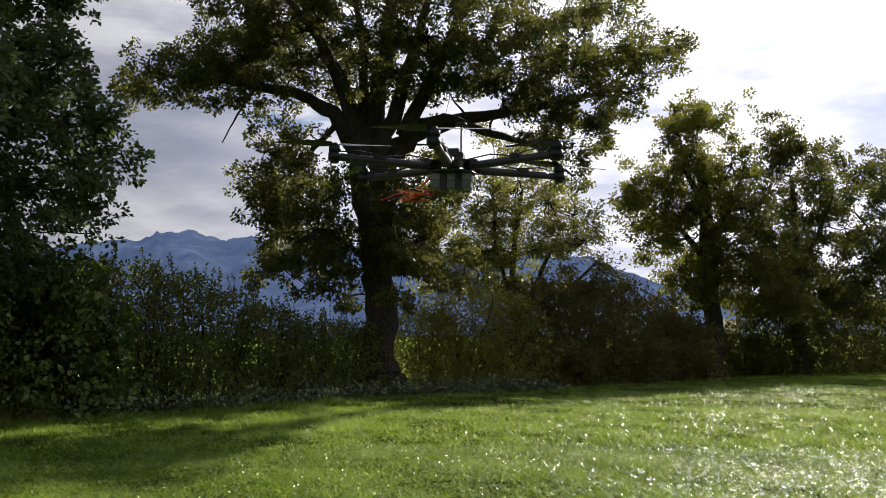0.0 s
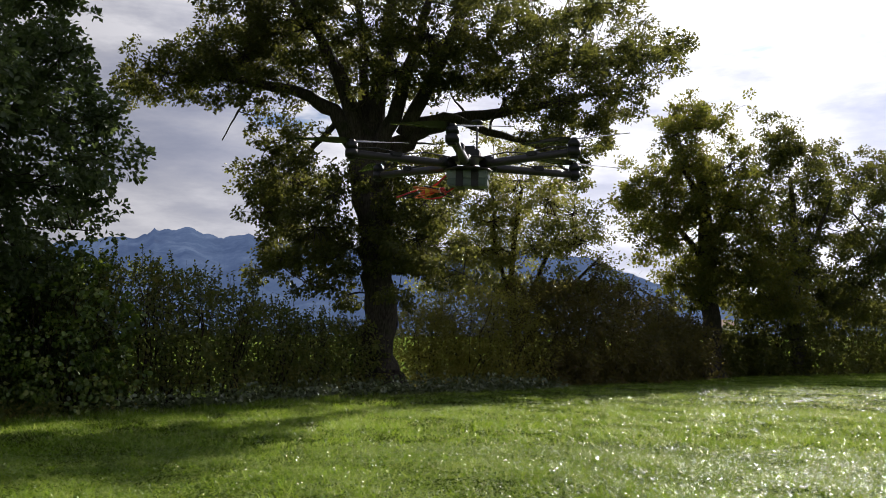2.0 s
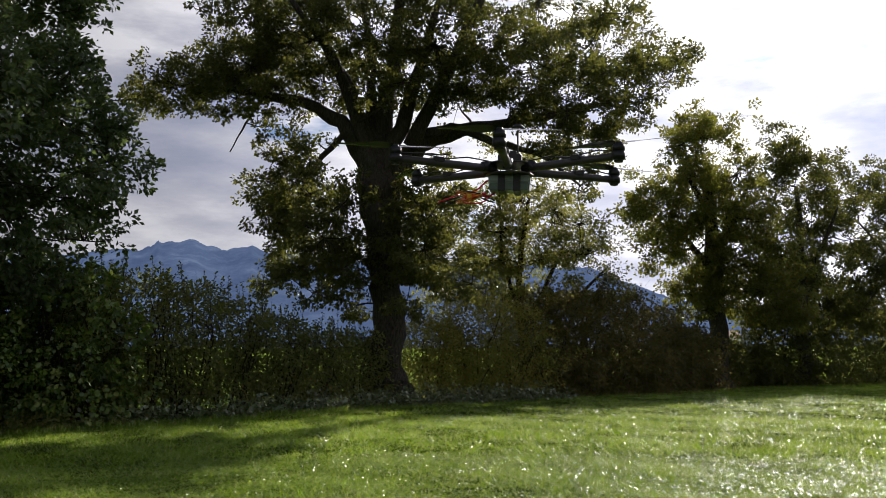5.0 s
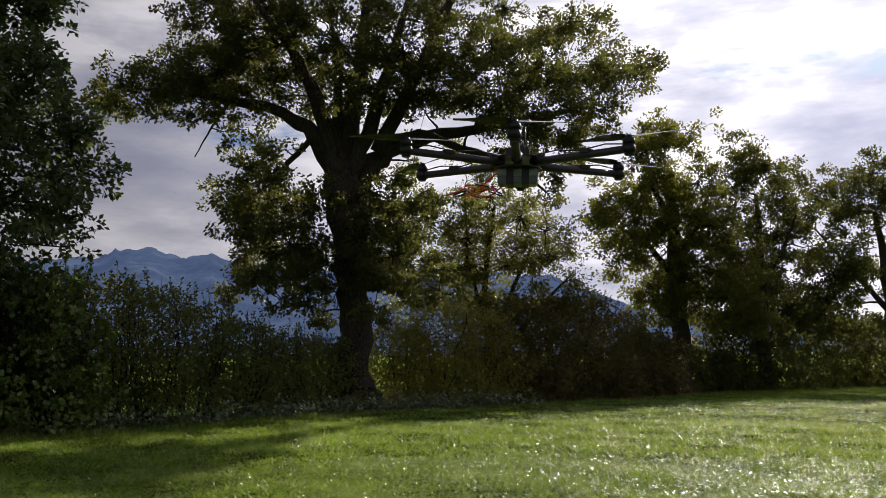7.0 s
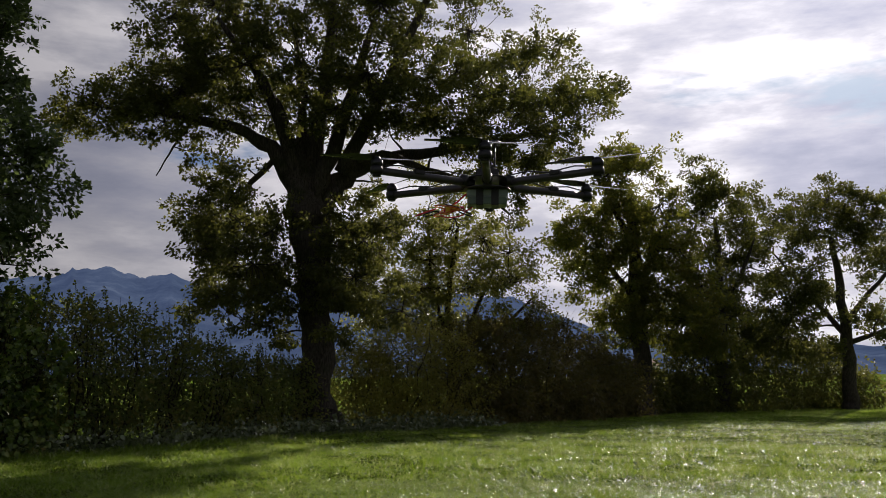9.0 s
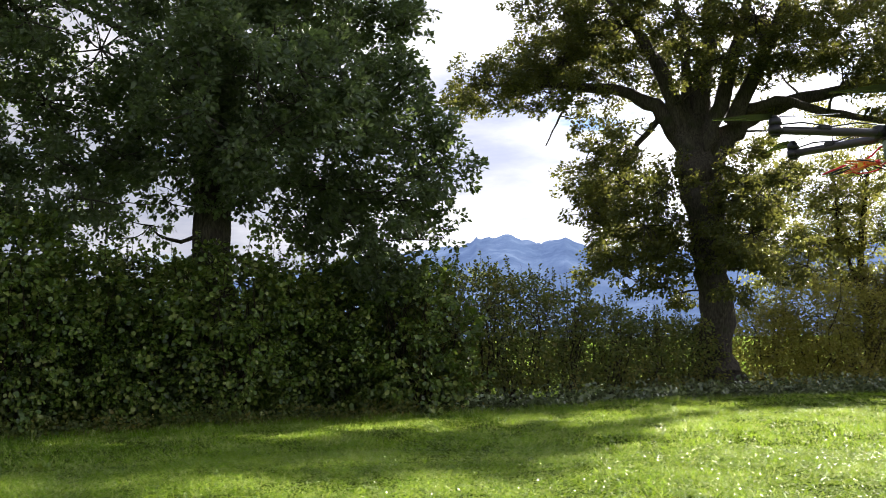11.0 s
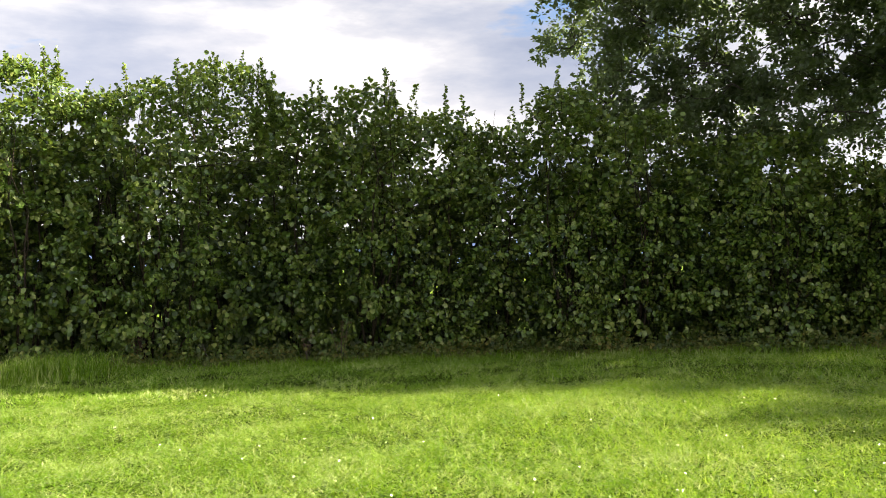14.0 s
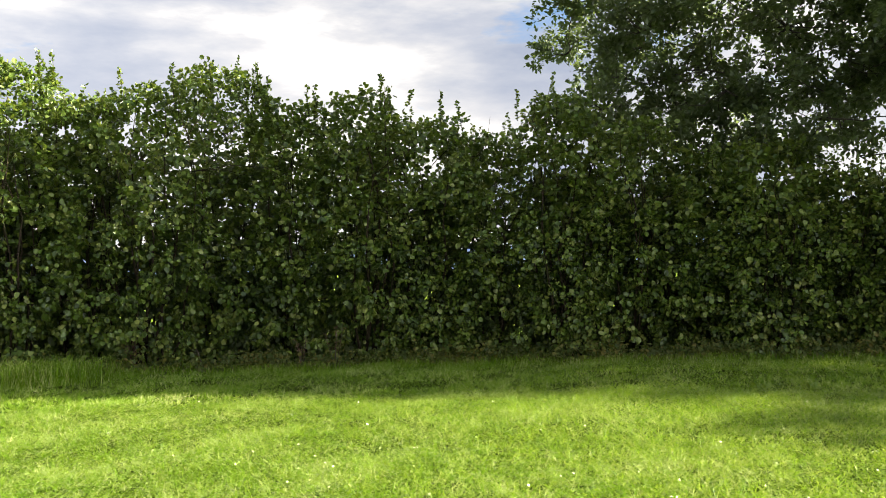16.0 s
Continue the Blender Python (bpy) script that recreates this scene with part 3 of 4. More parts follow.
OAK_LIMBS = [
    [(-0.8, 7.9, 0.46), (-1.25, 9.2, 0.38), (-1.9, 10.0, 0.29), (-2.9, 10.6, 0.20), (-5.1, 11.0, 0.14), (-7.7, 11.2, 0.07)],
    [(-0.6, 8.2, 0.40), (-1.2, 10.0, 0.32), (-1.9, 11.8, 0.24), (-2.9, 13.8, 0.18), (-3.7, 16.0, 0.10)],
    [(-0.7, 7.9, 0.50), (-0.55, 9.8, 0.42), (-0.2, 11.6, 0.32), (0.1, 14.2, 0.22), (0.3, 17.8, 0.10)],
    [(-0.5, 6.6, 0.45), (0.0, 8.1, 0.42), (0.6, 9.1, 0.38), (1.5, 9.75, 0.30), (3.2, 10.25, 0.24), (5.5, 10.7, 0.16), (8.1, 11.4, 0.08)],
    [(1.1, 9.7, 0.20), (2.3, 10.0, 0.17), (3.7, 9.5, 0.14), (5.5, 9.1, 0.09), (6.9, 8.0, 0.04)],
    [(0.6, 9.2, 0.30), (1.5, 11.0, 0.24), (2.3, 12.8, 0.20), (3.3, 15.0, 0.14), (4.3, 16.8, 0.08)],
    [(-0.8, 8.0, 0.32), (-1.5, 10.4, 0.24), (-2.3, 12.4, 0.16), (-3.8, 14.2, 0.08)],
    [(-0.5, 8.2, 0.36), (0.45, 10.3, 0.28), (0.95, 12.4, 0.20), (1.7, 15.0, 0.10)],
    [(-0.6, 8.4, 0.28), (-0.9, 10.4, 0.22), (-0.9, 12.6, 0.16), (-1.3, 15.4, 0.08)],
    [(-1.7, 9.8, 0.13), (-2.8, 8.6, 0.09), (-3.5, 7.4, 0.06), (-4.1, 6.4, 0.02)],
    [(-4.7, 11.0, 0.06), (-5.5, 10.2, 0.04), (-6.2, 9.3, 0.02)],
]
tree("oak_tree", "broad old oak with dark trunk and spreading green crown", (-2.0, 33.0), OAK_TRUNK, OAK_LIMBS,
     OAK_BODY + OAK_TOP + OAK_LOW + OAK_LOW + OAK_SKIRT + OAK_HANGING + OAK_CORE + OAK_LIMB_LEAVES, 4.5, OAK_LEAF, 0.135, 780, 11, back=0.30, per=34, clump=0.25)

TALL_SKIRT = [(-6.1, 4.7, 1.01), (-4.9, 5.4, 0.90), (-3.0, 5.2, 0.67), (-7.7, 5.2, 1.01), (-8.9, 6.1, 0.90), (-8.1, 6.8, 1.01), (-5.1, 4.0, 0.90), (-2.6, 4.3, 0.56), (-9.8, 8.4, 0.90), (-9.1, 9.1, 1.01),
              (-1.9, 6.8, 0.90), (0.5, 6.3, 0.78), (2.1, 6.3, 0.90), (2.3, 7.5, 0.90), (0.2, 8.0, 1.01), (3.5, 4.9, 0.78), (5.6, 6.8, 0.78), (6.1, 7.1, 0.56), (5.4, 3.2, 0.67), (1.1, 10.1, 1.01), (4.2, 3.3, 0.78), (-4.0, 6.3, 0.90), (2.6, 4.0, 0.56)]
TALL_SKIRT += [(-3.2, 5.6, 0.8), (-2.4, 6.6, 0.9), (2.6, 5.8, 0.8), (3.6, 5.4, 0.9), (-0.2, 7.2, 0.9), (-4.6, 5.2, 0.9), (0.0, 8.2, 0.9), (1.4, 7.0, 0.9), (-1.4, 7.6, 0.9), (-5.6, 6.2, 0.9)]
TALL_SKIRT += [(1.9, 5.2, 0.6), (2.9, 4.9, 0.8), (4.2, 4.7, 0.9), (5.4, 5.2, 0.8), (-2.8, 5.1, 0.6), (-3.8, 4.7, 0.7), (6.0, 6.6, 0.7), (3.4, 6.4, 0.9)]
TALL_FRONT = [(0.3, 6.6, 0.7, -1.8), (-0.5, 7.8, 0.9, -2.0), (0.5, 8.9, 1.0, -2.0), (-0.4, 10.2, 1.0, -1.8), (0.2, 5.4, 0.45, -1.6), (-0.9, 6.2, 0.6, -1.6), (0.9, 7.4, 0.7, -1.8), (1.8, 8.2, 0.9, -2.2), (-2.0, 8.8, 0.9, -2.2), (4.6, 9.4, 0.8, 0.4), (4.2, 10.8, 0.8, -0.6), (3.2, 12.4, 1.0, 0.6), (5.7, 8.6, 0.6, 0.2), (4.6, 7.8, 0.8, -0.5),
              (1.0, 5.6, 0.5, -1.0), (-1.2, 5.2, 0.5, -1.0), (1.9, 6.2, 0.7, 0.8), (-2.2, 5.8, 0.7, 0.8), (1.3, 4.9, 0.5, 0.6), (-1.6, 4.6, 0.5, 0.6), (2.6, 4.9, 0.6, -0.8)]
TALL_OVERHANG = [(0.4, 6.6, 0.9, -3.6), (1.4, 7.2, 1.0, -3.8), (2.4, 6.8, 0.9, -3.4), (0.9, 8.4, 1.0, -4.0), (2.0, 8.8, 1.0, -3.8), (-0.6, 7.6, 1.0, -3.8), (3.0, 8.0, 0.9, -3.2), (-1.4, 8.8, 1.0, -3.6), (0.2, 9.6, 1.0, -3.6)]
TALL_FRONT += [(4.9, 11.2, 0.9, 0.2), (5.2, 10.2, 0.8, -0.4), (4.6, 12.4, 1.0, 0.0), (-0.9, 5.5, 0.45, -1.0), (0.9, 5.3, 0.45, -1.0), (-1.7, 5.9, 0.5, 0.2), (1.8, 5.8, 0.5, 0.2), (-2.3, 6.3, 0.5, -0.6),
               (-2.9, 5.7, 0.5, -0.6), (-3.9, 6.0, 0.55, 0.6), (-4.9, 5.8, 0.55, -0.4), (-5.9, 6.2, 0.6, 0.4), (-6.9, 6.0, 0.6, -0.4), (-7.9, 6.4, 0.6, 0.3), (-3.4, 6.9, 0.55, 0.2), (-4.6, 7.2, 0.6, -0.8), (-2.2, 7.4, 0.6, 0.4), (-6.2, 7.4, 0.6, 0.6),
               (-2.6, 10.8, 0.9, -2.2), (-4.0, 11.6, 0.9, -2.0), (-6.2, 10.6, 0.9, -1.6), (-4.6, 9.6, 0.7, -2.2), (1.4, 9.6, 0.9, -2.2), (2.6, 9.0, 0.9, -2.0), (2.0, 10.8, 0.9, -2.0), (-9.2, 9.8, 0.8, -0.6), (-10.2, 9.2, 0.7, 0.2)]
TALL_CROWN = [(u - (0.4 if v > 6.5 else 0.3) * (u > 2.8), v, *rest) for u, v, *rest in TALL_FIELD_SIDE + TALL_FAR_SIDE + TALL_SKIRT + TALL_FRONT + TALL_OVERHANG]
TALL_TRUNK = [(0.0, -0.3, 0.69), (0.0, 0.4, 0.54), (0.0, 2.7, 0.49), (-0.1, 5.6, 0.46), (-0.4, 8.5, 0.41), (-0.5, 11.5, 0.34), (-0.5, 15.0, 0.18)]
TALL_LIMBS = [
    [(-0.1, 6.2, 0.15), (1.4, 7.8, 0.12), (3.0, 7.8, 0.07), (3.9, 8.0, 0.03)],
    [(-0.3, 7.9, 0.12), (-1.6, 9.3, 0.09), (-3.6, 10.2, 0.06), (-6.4, 10.7, 0.03)],
    [(-0.4, 9.1, 0.14), (1.2, 11.0, 0.10), (2.8, 11.9, 0.05)],
    [(-0.4, 10.6, 0.13), (-1.8, 12.6, 0.09), (-4.2, 14.0, 0.05)],
    [(-0.1, 5.9, 0.09), (1.9, 7.0, 0.07), (4.2, 7.4, 0.03)],
]
tree("tall_tree", "tall dark green oak rising out of the hedge", (-13.4, 19.9), TALL_TRUNK, TALL_LIMBS,
     TALL_CROWN, 2.9, DARK_LEAF, 0.155, 670, 12, clump=0.24, per=26, bunch=6.0, tier=1.3)

tree("young_tree", "slender pale-leaved tree behind the old oak", (3.2, 41.0), [(0.0, -0.1, 0.22), (0.0, 2.0, 0.17), (-0.2, 5.0, 0.13), (0.3, 8.5, 0.07)],
     [[(0.0, 2.0, 0.13), (0.9, 4.5, 0.10), (2.0, 6.8, 0.05)], [(-0.1, 3.5, 0.11), (-0.9, 6.0, 0.08), (-1.0, 9.5, 0.04)], [(0.1, 1.5, 0.12), (2.2, 4.0, 0.09), (3.8, 5.6, 0.04)]],
     WILLOW_CROWN + [(-3.1, 7.5, 1.0), (-1.9, 7.9, 0.9), (-0.8, 7.4, 0.9), (-4.0, 6.2, 1.0), (-2.7, 5.9, 1.0), (-1.5, 5.9, 1.0), (-0.4, 5.5, 0.9), (-3.2, 4.6, 0.9), (-1.8, 4.5, 0.9), (-0.5, 4.6, 0.8), (-2.3, 8.8, 0.8), (-1.1, 8.6, 0.7), (-4.2, 4.9, 0.8), (-3.9, 7.4, 0.7)], 1.8, PALE_LEAF, 0.13, 780, 13, per=28, clump=0.30, bark=TWIG)

tree("maple_tree", "tall green tree with yellowing leaves in the hedgerow", (14.5, 50.0), [(0.0, -0.1, 0.65), (0.0, 1.0, 0.50), (-0.1, 4.0, 0.45), (-0.3, 8.0, 0.36), (-0.5, 12.0, 0.2)],
     [[(-0.1, 6.0, 0.22), (-1.6, 8.0, 0.16), (-3.4, 9.4, 0.07)], [(-0.2, 7.0, 0.22), (1.0, 9.2, 0.16), (1.8, 11.5, 0.07)], [(-0.3, 9.0, 0.2), (-1.4, 11.4, 0.14), (-1.6, 13.4, 0.06)]],
     MAPLE_CROWN + [(0.2, 6.4, 1.0, -2.2), (-0.6, 7.8, 1.1, -2.4), (0.5, 9.2, 1.1, -2.2), (-0.4, 10.6, 1.0, -2.0), (0.9, 7.2, 1.0, -2.4), (2.2, 5.2, 1.5), (3.2, 7.0, 1.4), (3.0, 4.2, 1.4), (-0.6, 4.8, 1.2), (4.2, 5.6, 1.3)], 3.0, AUTUMN_LEAF, 0.18, 660, 14, per=34, clump=0.35)
tree("aspen_tree", "green hedgerow tree with a rounded uneven crown", (21.2, 56.2), [(0.0, -0.1, 0.55), (0.0, 1.0, 0.42), (-0.1, 4.0, 0.36), (0.1, 8.0, 0.25), (0.0, 12.0, 0.12)],
     [[(0.0, 5.0, 0.2), (-1.2, 7.5, 0.14), (-1.6, 10.0, 0.06)], [(0.0, 6.0, 0.2), (1.4, 8.4, 0.14), (2.2, 10.4, 0.06)]],
     ASPEN_CROWN + [(0.0, 5.8, 1.1, -2.2), (-0.5, 7.4, 1.1, -2.2), (0.5, 8.8, 1.0, -2.2), (-0.1, 10.2, 1.0, -2.0), (0.9, 6.4, 1.0, -2.2), (-2.4, 4.6, 1.5), (-0.6, 4.2, 1.4), (1.6, 4.4, 1.6), (3.4, 4.6, 1.5), (4.4, 6.2, 1.4), (-3.2, 6.0, 1.3), (5.0, 8.2, 1.2)], 2.8, OAK_LEAF, 0.19, 540, 15, per=34, clump=0.38)
tree("field_oak", "distant dark oak at the end of the hedgerow", (32.3, 62.0), [(0.0, -0.1, 0.6), (0.0, 1.0, 0.48), (0.1, 4.5, 0.42), (-0.2, 8.0, 0.3), (-0.6, 12.0, 0.15)],
     [[(0.0, 5.0, 0.22), (-2.2, 8.0, 0.14), (-4.4, 11.0, 0.06)], [(0.0, 6.0, 0.22), (2.2, 8.6, 0.14), (4.0, 10.4, 0.06)], [(0.0, 4.5, 0.2), (2.4, 5.4, 0.12), (4.8, 5.8, 0.06)]],
     FAR_OAK_CROWN + [(-3.6, 5.0, 1.6), (-2.0, 4.0, 1.5), (-5.2, 6.4, 1.4), (-5.6, 4.4, 1.5)], 3.0, OAK_LEAF, 0.21, 440, 16, per=34, clump=0.42)


# ---- hedge and shrubs ----
def shrub(name, label, x, y, height, width, leaf_mat, leaf_size, leaves, seed, rounded=False, shoots=8, bare=0.06, category="shrub", group="", clump=0.3, per=14, stems=9):
    """A many-stemmed shrub: stems fan out of one stool, leaves hang in sprays, upright shoots stand on top."""
    rng = np.random.default_rng(seed)
    root = thing(name, x, y, float(ground_height(x, y)) - 0.05, label, category, group)
    for i in range(stems):
        wood = Tubes()
        a, q = rng.uniform(0, 2 * math.pi), rng.uniform(0.2, 0.85)
        foot = np.array((math.cos(a) * 0.3, math.sin(a) * 0.3, 0.0))
        tip = np.array((math.cos(a) * width * q, math.sin(a) * width * q, height * rng.uniform(0.7, 0.97)))
        line = bend(foot, tip, rng, 7, -0.04, 0.05)
        wood.add(line, np.linspace(0.035, 0.008, 7), 5)
        for s in range(4):
            k = rng.integers(2, 6)
            wood.add(bend(line[k], line[k] + rng.normal(size=3) * width * 0.4, rng, 4, 0.05, 0.1), [0.012, 0.01, 0.007, 0.004], 3)
        wood.make("stem", TWIG, root)
    wood = Tubes()
    m = max(8, leaves // per)
    a, z = rng.uniform(0, 2 * math.pi, m), rng.random(m) ** 1.1
    lump = 1 + 0.22 * np.sin(a * 3 + seed) * np.sin(z * 9 + seed * 2) + 0.1 * rng.normal(size=m)
    prof = (0.82 + 0.3 * np.sin(math.pi * np.clip(z + 0.1, 0, 1))) * np.sqrt(np.clip(1.0 - np.clip((z - 0.72) / 0.36, 0, 1) ** 2, 0.05, 1))
    rad = width * prof * lump * rng.random(m) ** 0.46
    spots = np.stack([np.cos(a) * rad, np.sin(a) * rad, height * (bare + (1.0 - bare) * z)], 1)
    sets = [clump_leaves(spots, clump * rng.uniform(0.6, 1.3, m), per, np.array((0, 0, height * 0.45)), rng, leaf_size, droop=0.55, flat=0.8)]
    for i in range(shoots):
        a, q = rng.uniform(0, 2 * math.pi), math.sqrt(rng.random()) * width * 0.85
        foot = np.array((math.cos(a) * q, math.sin(a) * q, height * rng.uniform(0.82, 0.95)))
        tip = foot + np.array((rng.normal() * 0.12, rng.normal() * 0.12, rng.uniform(0.35, 0.95)))
        wood.add(bend(foot, tip, rng, 4, 0, 0.03), [0.010, 0.008, 0.006, 0.004], 3)
        k = 32
        s = np.linspace(0.05, 1.0, k)[:, None]
        ring = unit(np.stack([rng.normal(size=k), rng.normal(size=k), rng.normal(size=k) * 0.4 + 0.3], 1))
        sets.append((foot + (tip - foot) * s, ring, unit(rng.normal(size=(k, 3)) + np.array((0, 0, 1.0))), leaf_size * rng.uniform(0.45, 0.85, k)))
    if shoots:
        tagged(wood.make("shoot_wood", TWIG, root), kind="stuff")
    pos, axis, normal, size = (np.concatenate(b) for b in zip(*sets))
    pos[:, 2] = np.maximum(pos[:, 2], 0.06)
    leaf_mesh("foliage", pos, axis, normal, size, 0.85 if rounded else 0.6, leaf_mat, root, rounded=rounded)
    return root


HEDGE_FOOT = [(-26.6, -8.0), (-23.6, -3.5), (-22.2, 0.2), (-21.6, 3.4), (-20.4, 7.3), (-18.8, 10.8), (-16.3, 13.8), (-13.7, 16.8), (-11.1, 19.6), (-8.2, 22.3)]
HEDGE_TOP = [(-9.0, 6.4), (-2.0, 6.5), (0.2, 6.7), (2.6, 6.7), (4.0, 7.05), (5.4, 6.9), (7.3, 6.7), (9.8, 5.3), (10.9, 6.2), (12.4, 5.8), (15.0, 4.6), (16.8, 4.1), (19.6, 4.0), (22.3, 3.9)]


def along(line, step):
    """Points at even steps along a line, each with the line's direction."""
    p = np.array(line, float)
    leg = np.linalg.norm(np.diff(p, axis=0), axis=1)
    total = np.concatenate([[0], np.cumsum(leg)])
    for s in np.arange(0, total[-1], step):
        k = min(int(np.searchsorted(total, s, "right")) - 1, len(leg) - 1)
        yield p[k] + (p[k + 1] - p[k]) * (s - total[k]) / leg[k], (p[k + 1] - p[k]) / leg[k]


rng_h = np.random.default_rng(3)
for i, (foot, heading) in enumerate(along(HEDGE_FOOT, 1.55)):
    top = float(np.interp(foot[1], [p[0] for p in HEDGE_TOP], [p[1] for p in HEDGE_TOP]))
    cx, cy = foot + np.array((-heading[1], heading[0])) * (1.35 + 0.36 * math.sin(i * 2.1) + rng_h.normal() * 0.15)
    near_view = foot[1] > -2.5
    shrub("hazel_shrub", "tall leafy green hazel shrub grown into the field hedge", cx, cy, top * (0.99 + 0.06 * math.sin(i * 2.3)), 1.5 + 0.22 * math.sin(i * 1.7),
          HAZEL_LEAF, 0.122, 7800 if near_view else 2600, 100 + i, rounded=True, shoots=16, group="field hedge", clump=0.21, per=16, bare=0.0)
# second row added behind the hazels; it blocks backlight and keeps their gaps dark
for i, (foot, heading) in enumerate(along(HEDGE_FOOT, 2.4)):
    cx, cy = foot + np.array((-heading[1], heading[0])) * 2.9
    shrub("backing_shrub", "dense dark shrub added behind the hedge to block light through its gaps", cx, cy, (0.80 + 0.05 * math.sin(i * 1.9)) * float(np.interp(foot[1], [p[0] for p in HEDGE_TOP], [p[1] for p in HEDGE_TOP])), 1.8, DARK_LEAF, 0.24, 5200, 300 + i,
          shoots=0, group="field hedge", clump=0.35, per=14, bare=0.0)

SHRUBS = [(-21.5, 25.2, 3.7, 1.4), (-18.3, 25.8, 3.9, 1.4), (-15.8, 26.8, 3.7, 1.4), (-13.2, 28.0, 3.3, 1.4), (-10.6, 29.3, 2.9, 1.4), (-8.2, 30.5, 2.5, 1.3), (-5.8, 32.0, 2.4, 1.2)]
for i, (az, d, h, wd) in enumerate(SHRUBS):
    shrub("hedge_shrub", "loose leafy shrub with thin bare stems below", d * math.sin(radians(az)), d * math.cos(radians(az)), h, wd, SHRUB_LEAF, 0.125, 4600, 200 + i,
          shoots=14, group="hedgerow shrubs", bare=0.16, stems=16)
for i, (az, d, h, wd) in enumerate([(-1.0, 35.5, 3.0, 1.7), (1.2, 36.0, 3.9, 2.0), (3.6, 37.0, 3.7, 2.0)]):
    shrub("spindle_shrub", "yellowish green twiggy shrub beside the old oak", d * math.sin(radians(az)), d * math.cos(radians(az)), h, wd, SPINDLE_LEAF, 0.12, 8000, 220 + i,
          shoots=12, group="hedgerow shrubs", bare=0.05)
for i, (az, d, h, wd) in enumerate([(6.0, 39.0, 4.1, 2.2), (8.2, 41.0, 4.5, 2.3), (10.3, 43.0, 4.5, 2.3), (12.2, 46.0, 3.9, 2.2), (14.0, 48.5, 3.1, 2.0)]):
    shrub("russet_shrub", "dense dark bush with russet autumn leaves", d * math.sin(radians(az)), d * math.cos(radians(az)), h, wd, RED_LEAF, 0.17, 8500, 240 + i,
          shoots=12, group="hedgerow shrubs", bare=0.0)
for i, (az, d, h, wd) in enumerate([(15.2, 53.5, 2.6, 2.0), (17.6, 57.0, 2.3, 2.1), (19.2, 59.0, 4.6, 2.2), (20.9, 61.5, 5.2, 2.5), (22.6, 66.0, 5.4, 2.8), (24.2, 70.0, 5.0, 2.8), (25.8, 73.0, 4.6, 2.8), (27.4, 74.0, 3.0, 2.4)]):
    shrub("low_bush", "low dark green bush along the field edge", d * math.sin(radians(az)), d * math.cos(radians(az)), h, wd, OAK_LEAF, 0.24, 4500, 260 + i,
          shoots=4, group="hedgerow bushes", bare=0.0, clump=0.4)


# ---- undergrowth and grass ----
def undergrowth(name, label, line, depth, height, count, leaf_mat, size, seed):
    """Low leaves along the hedge foot."""
    rng = np.random.default_rng(seed)
    p = np.array(line, float)
    s = rng.random(count) * (len(p) - 1)
    k = s.astype(int).clip(0, len(p) - 2)
    f = (s - k)[:, None]
    xy = p[k] * (1 - f) + p[k + 1] * f
    hump = 0.5 + 0.5 * np.sin(s * 7.0 + seed) * np.sin(s * 17.0)
    xy += rng.normal(size=(count, 2)) * depth
    z = ground_height(xy[:, 0], xy[:, 1]) + 0.03 + rng.random(count) ** 1.4 * height * (0.18 + 0.82 * hump)
    pos = np.column_stack([xy, z])
    axis = unit(rng.normal(size=(count, 3)) + np.array((0, 0, -0.1)))
    normal = unit(rng.normal(size=(count, 3)) * 0.5 + np.array((0, -0.2, 1.0)))
    ob = leaf_mesh(name, pos, axis, normal, size * rng.uniform(0.6, 1.3, count), 0.75, leaf_mat, rounded=True)
    return tagged(ob, label, "undergrowth", kind="stuff")


undergrowth("brambles", "low glossy bramble leaves at the hedge foot", [(-8.2, 22.2), (-6.3, 24.7), (-4.7, 26.8), (-2.8, 29.8), (-0.8, 31.2), (1.5, 33.0), (4.0, 35.0)], 0.36, 0.66, 7000, BRAMBLE_LEAF, 0.115, 31)
undergrowth("nettles", "green nettles and weeds under the hazel hedge", [(x + 0.4, y - 0.25) for x, y in HEDGE_FOOT[1:]], 0.30, 0.55, 9000, SHRUB_LEAF, 0.085, 32)


def field_side(x, y):
    """True where the meadow lies in front of the hedge foot."""
    line = HEDGE_FOOT + [(-4.7, 26.8), (-2.2, 32.0), (1.5, 33.5), (4.7, 36.6), (10.8, 43.0), (20.7, 56.0), (37.0, 78.0)]
    fx, fy = [p[0] for p in line], [p[1] for p in line]
    return x > np.interp(y, fy, fx) - 0.8


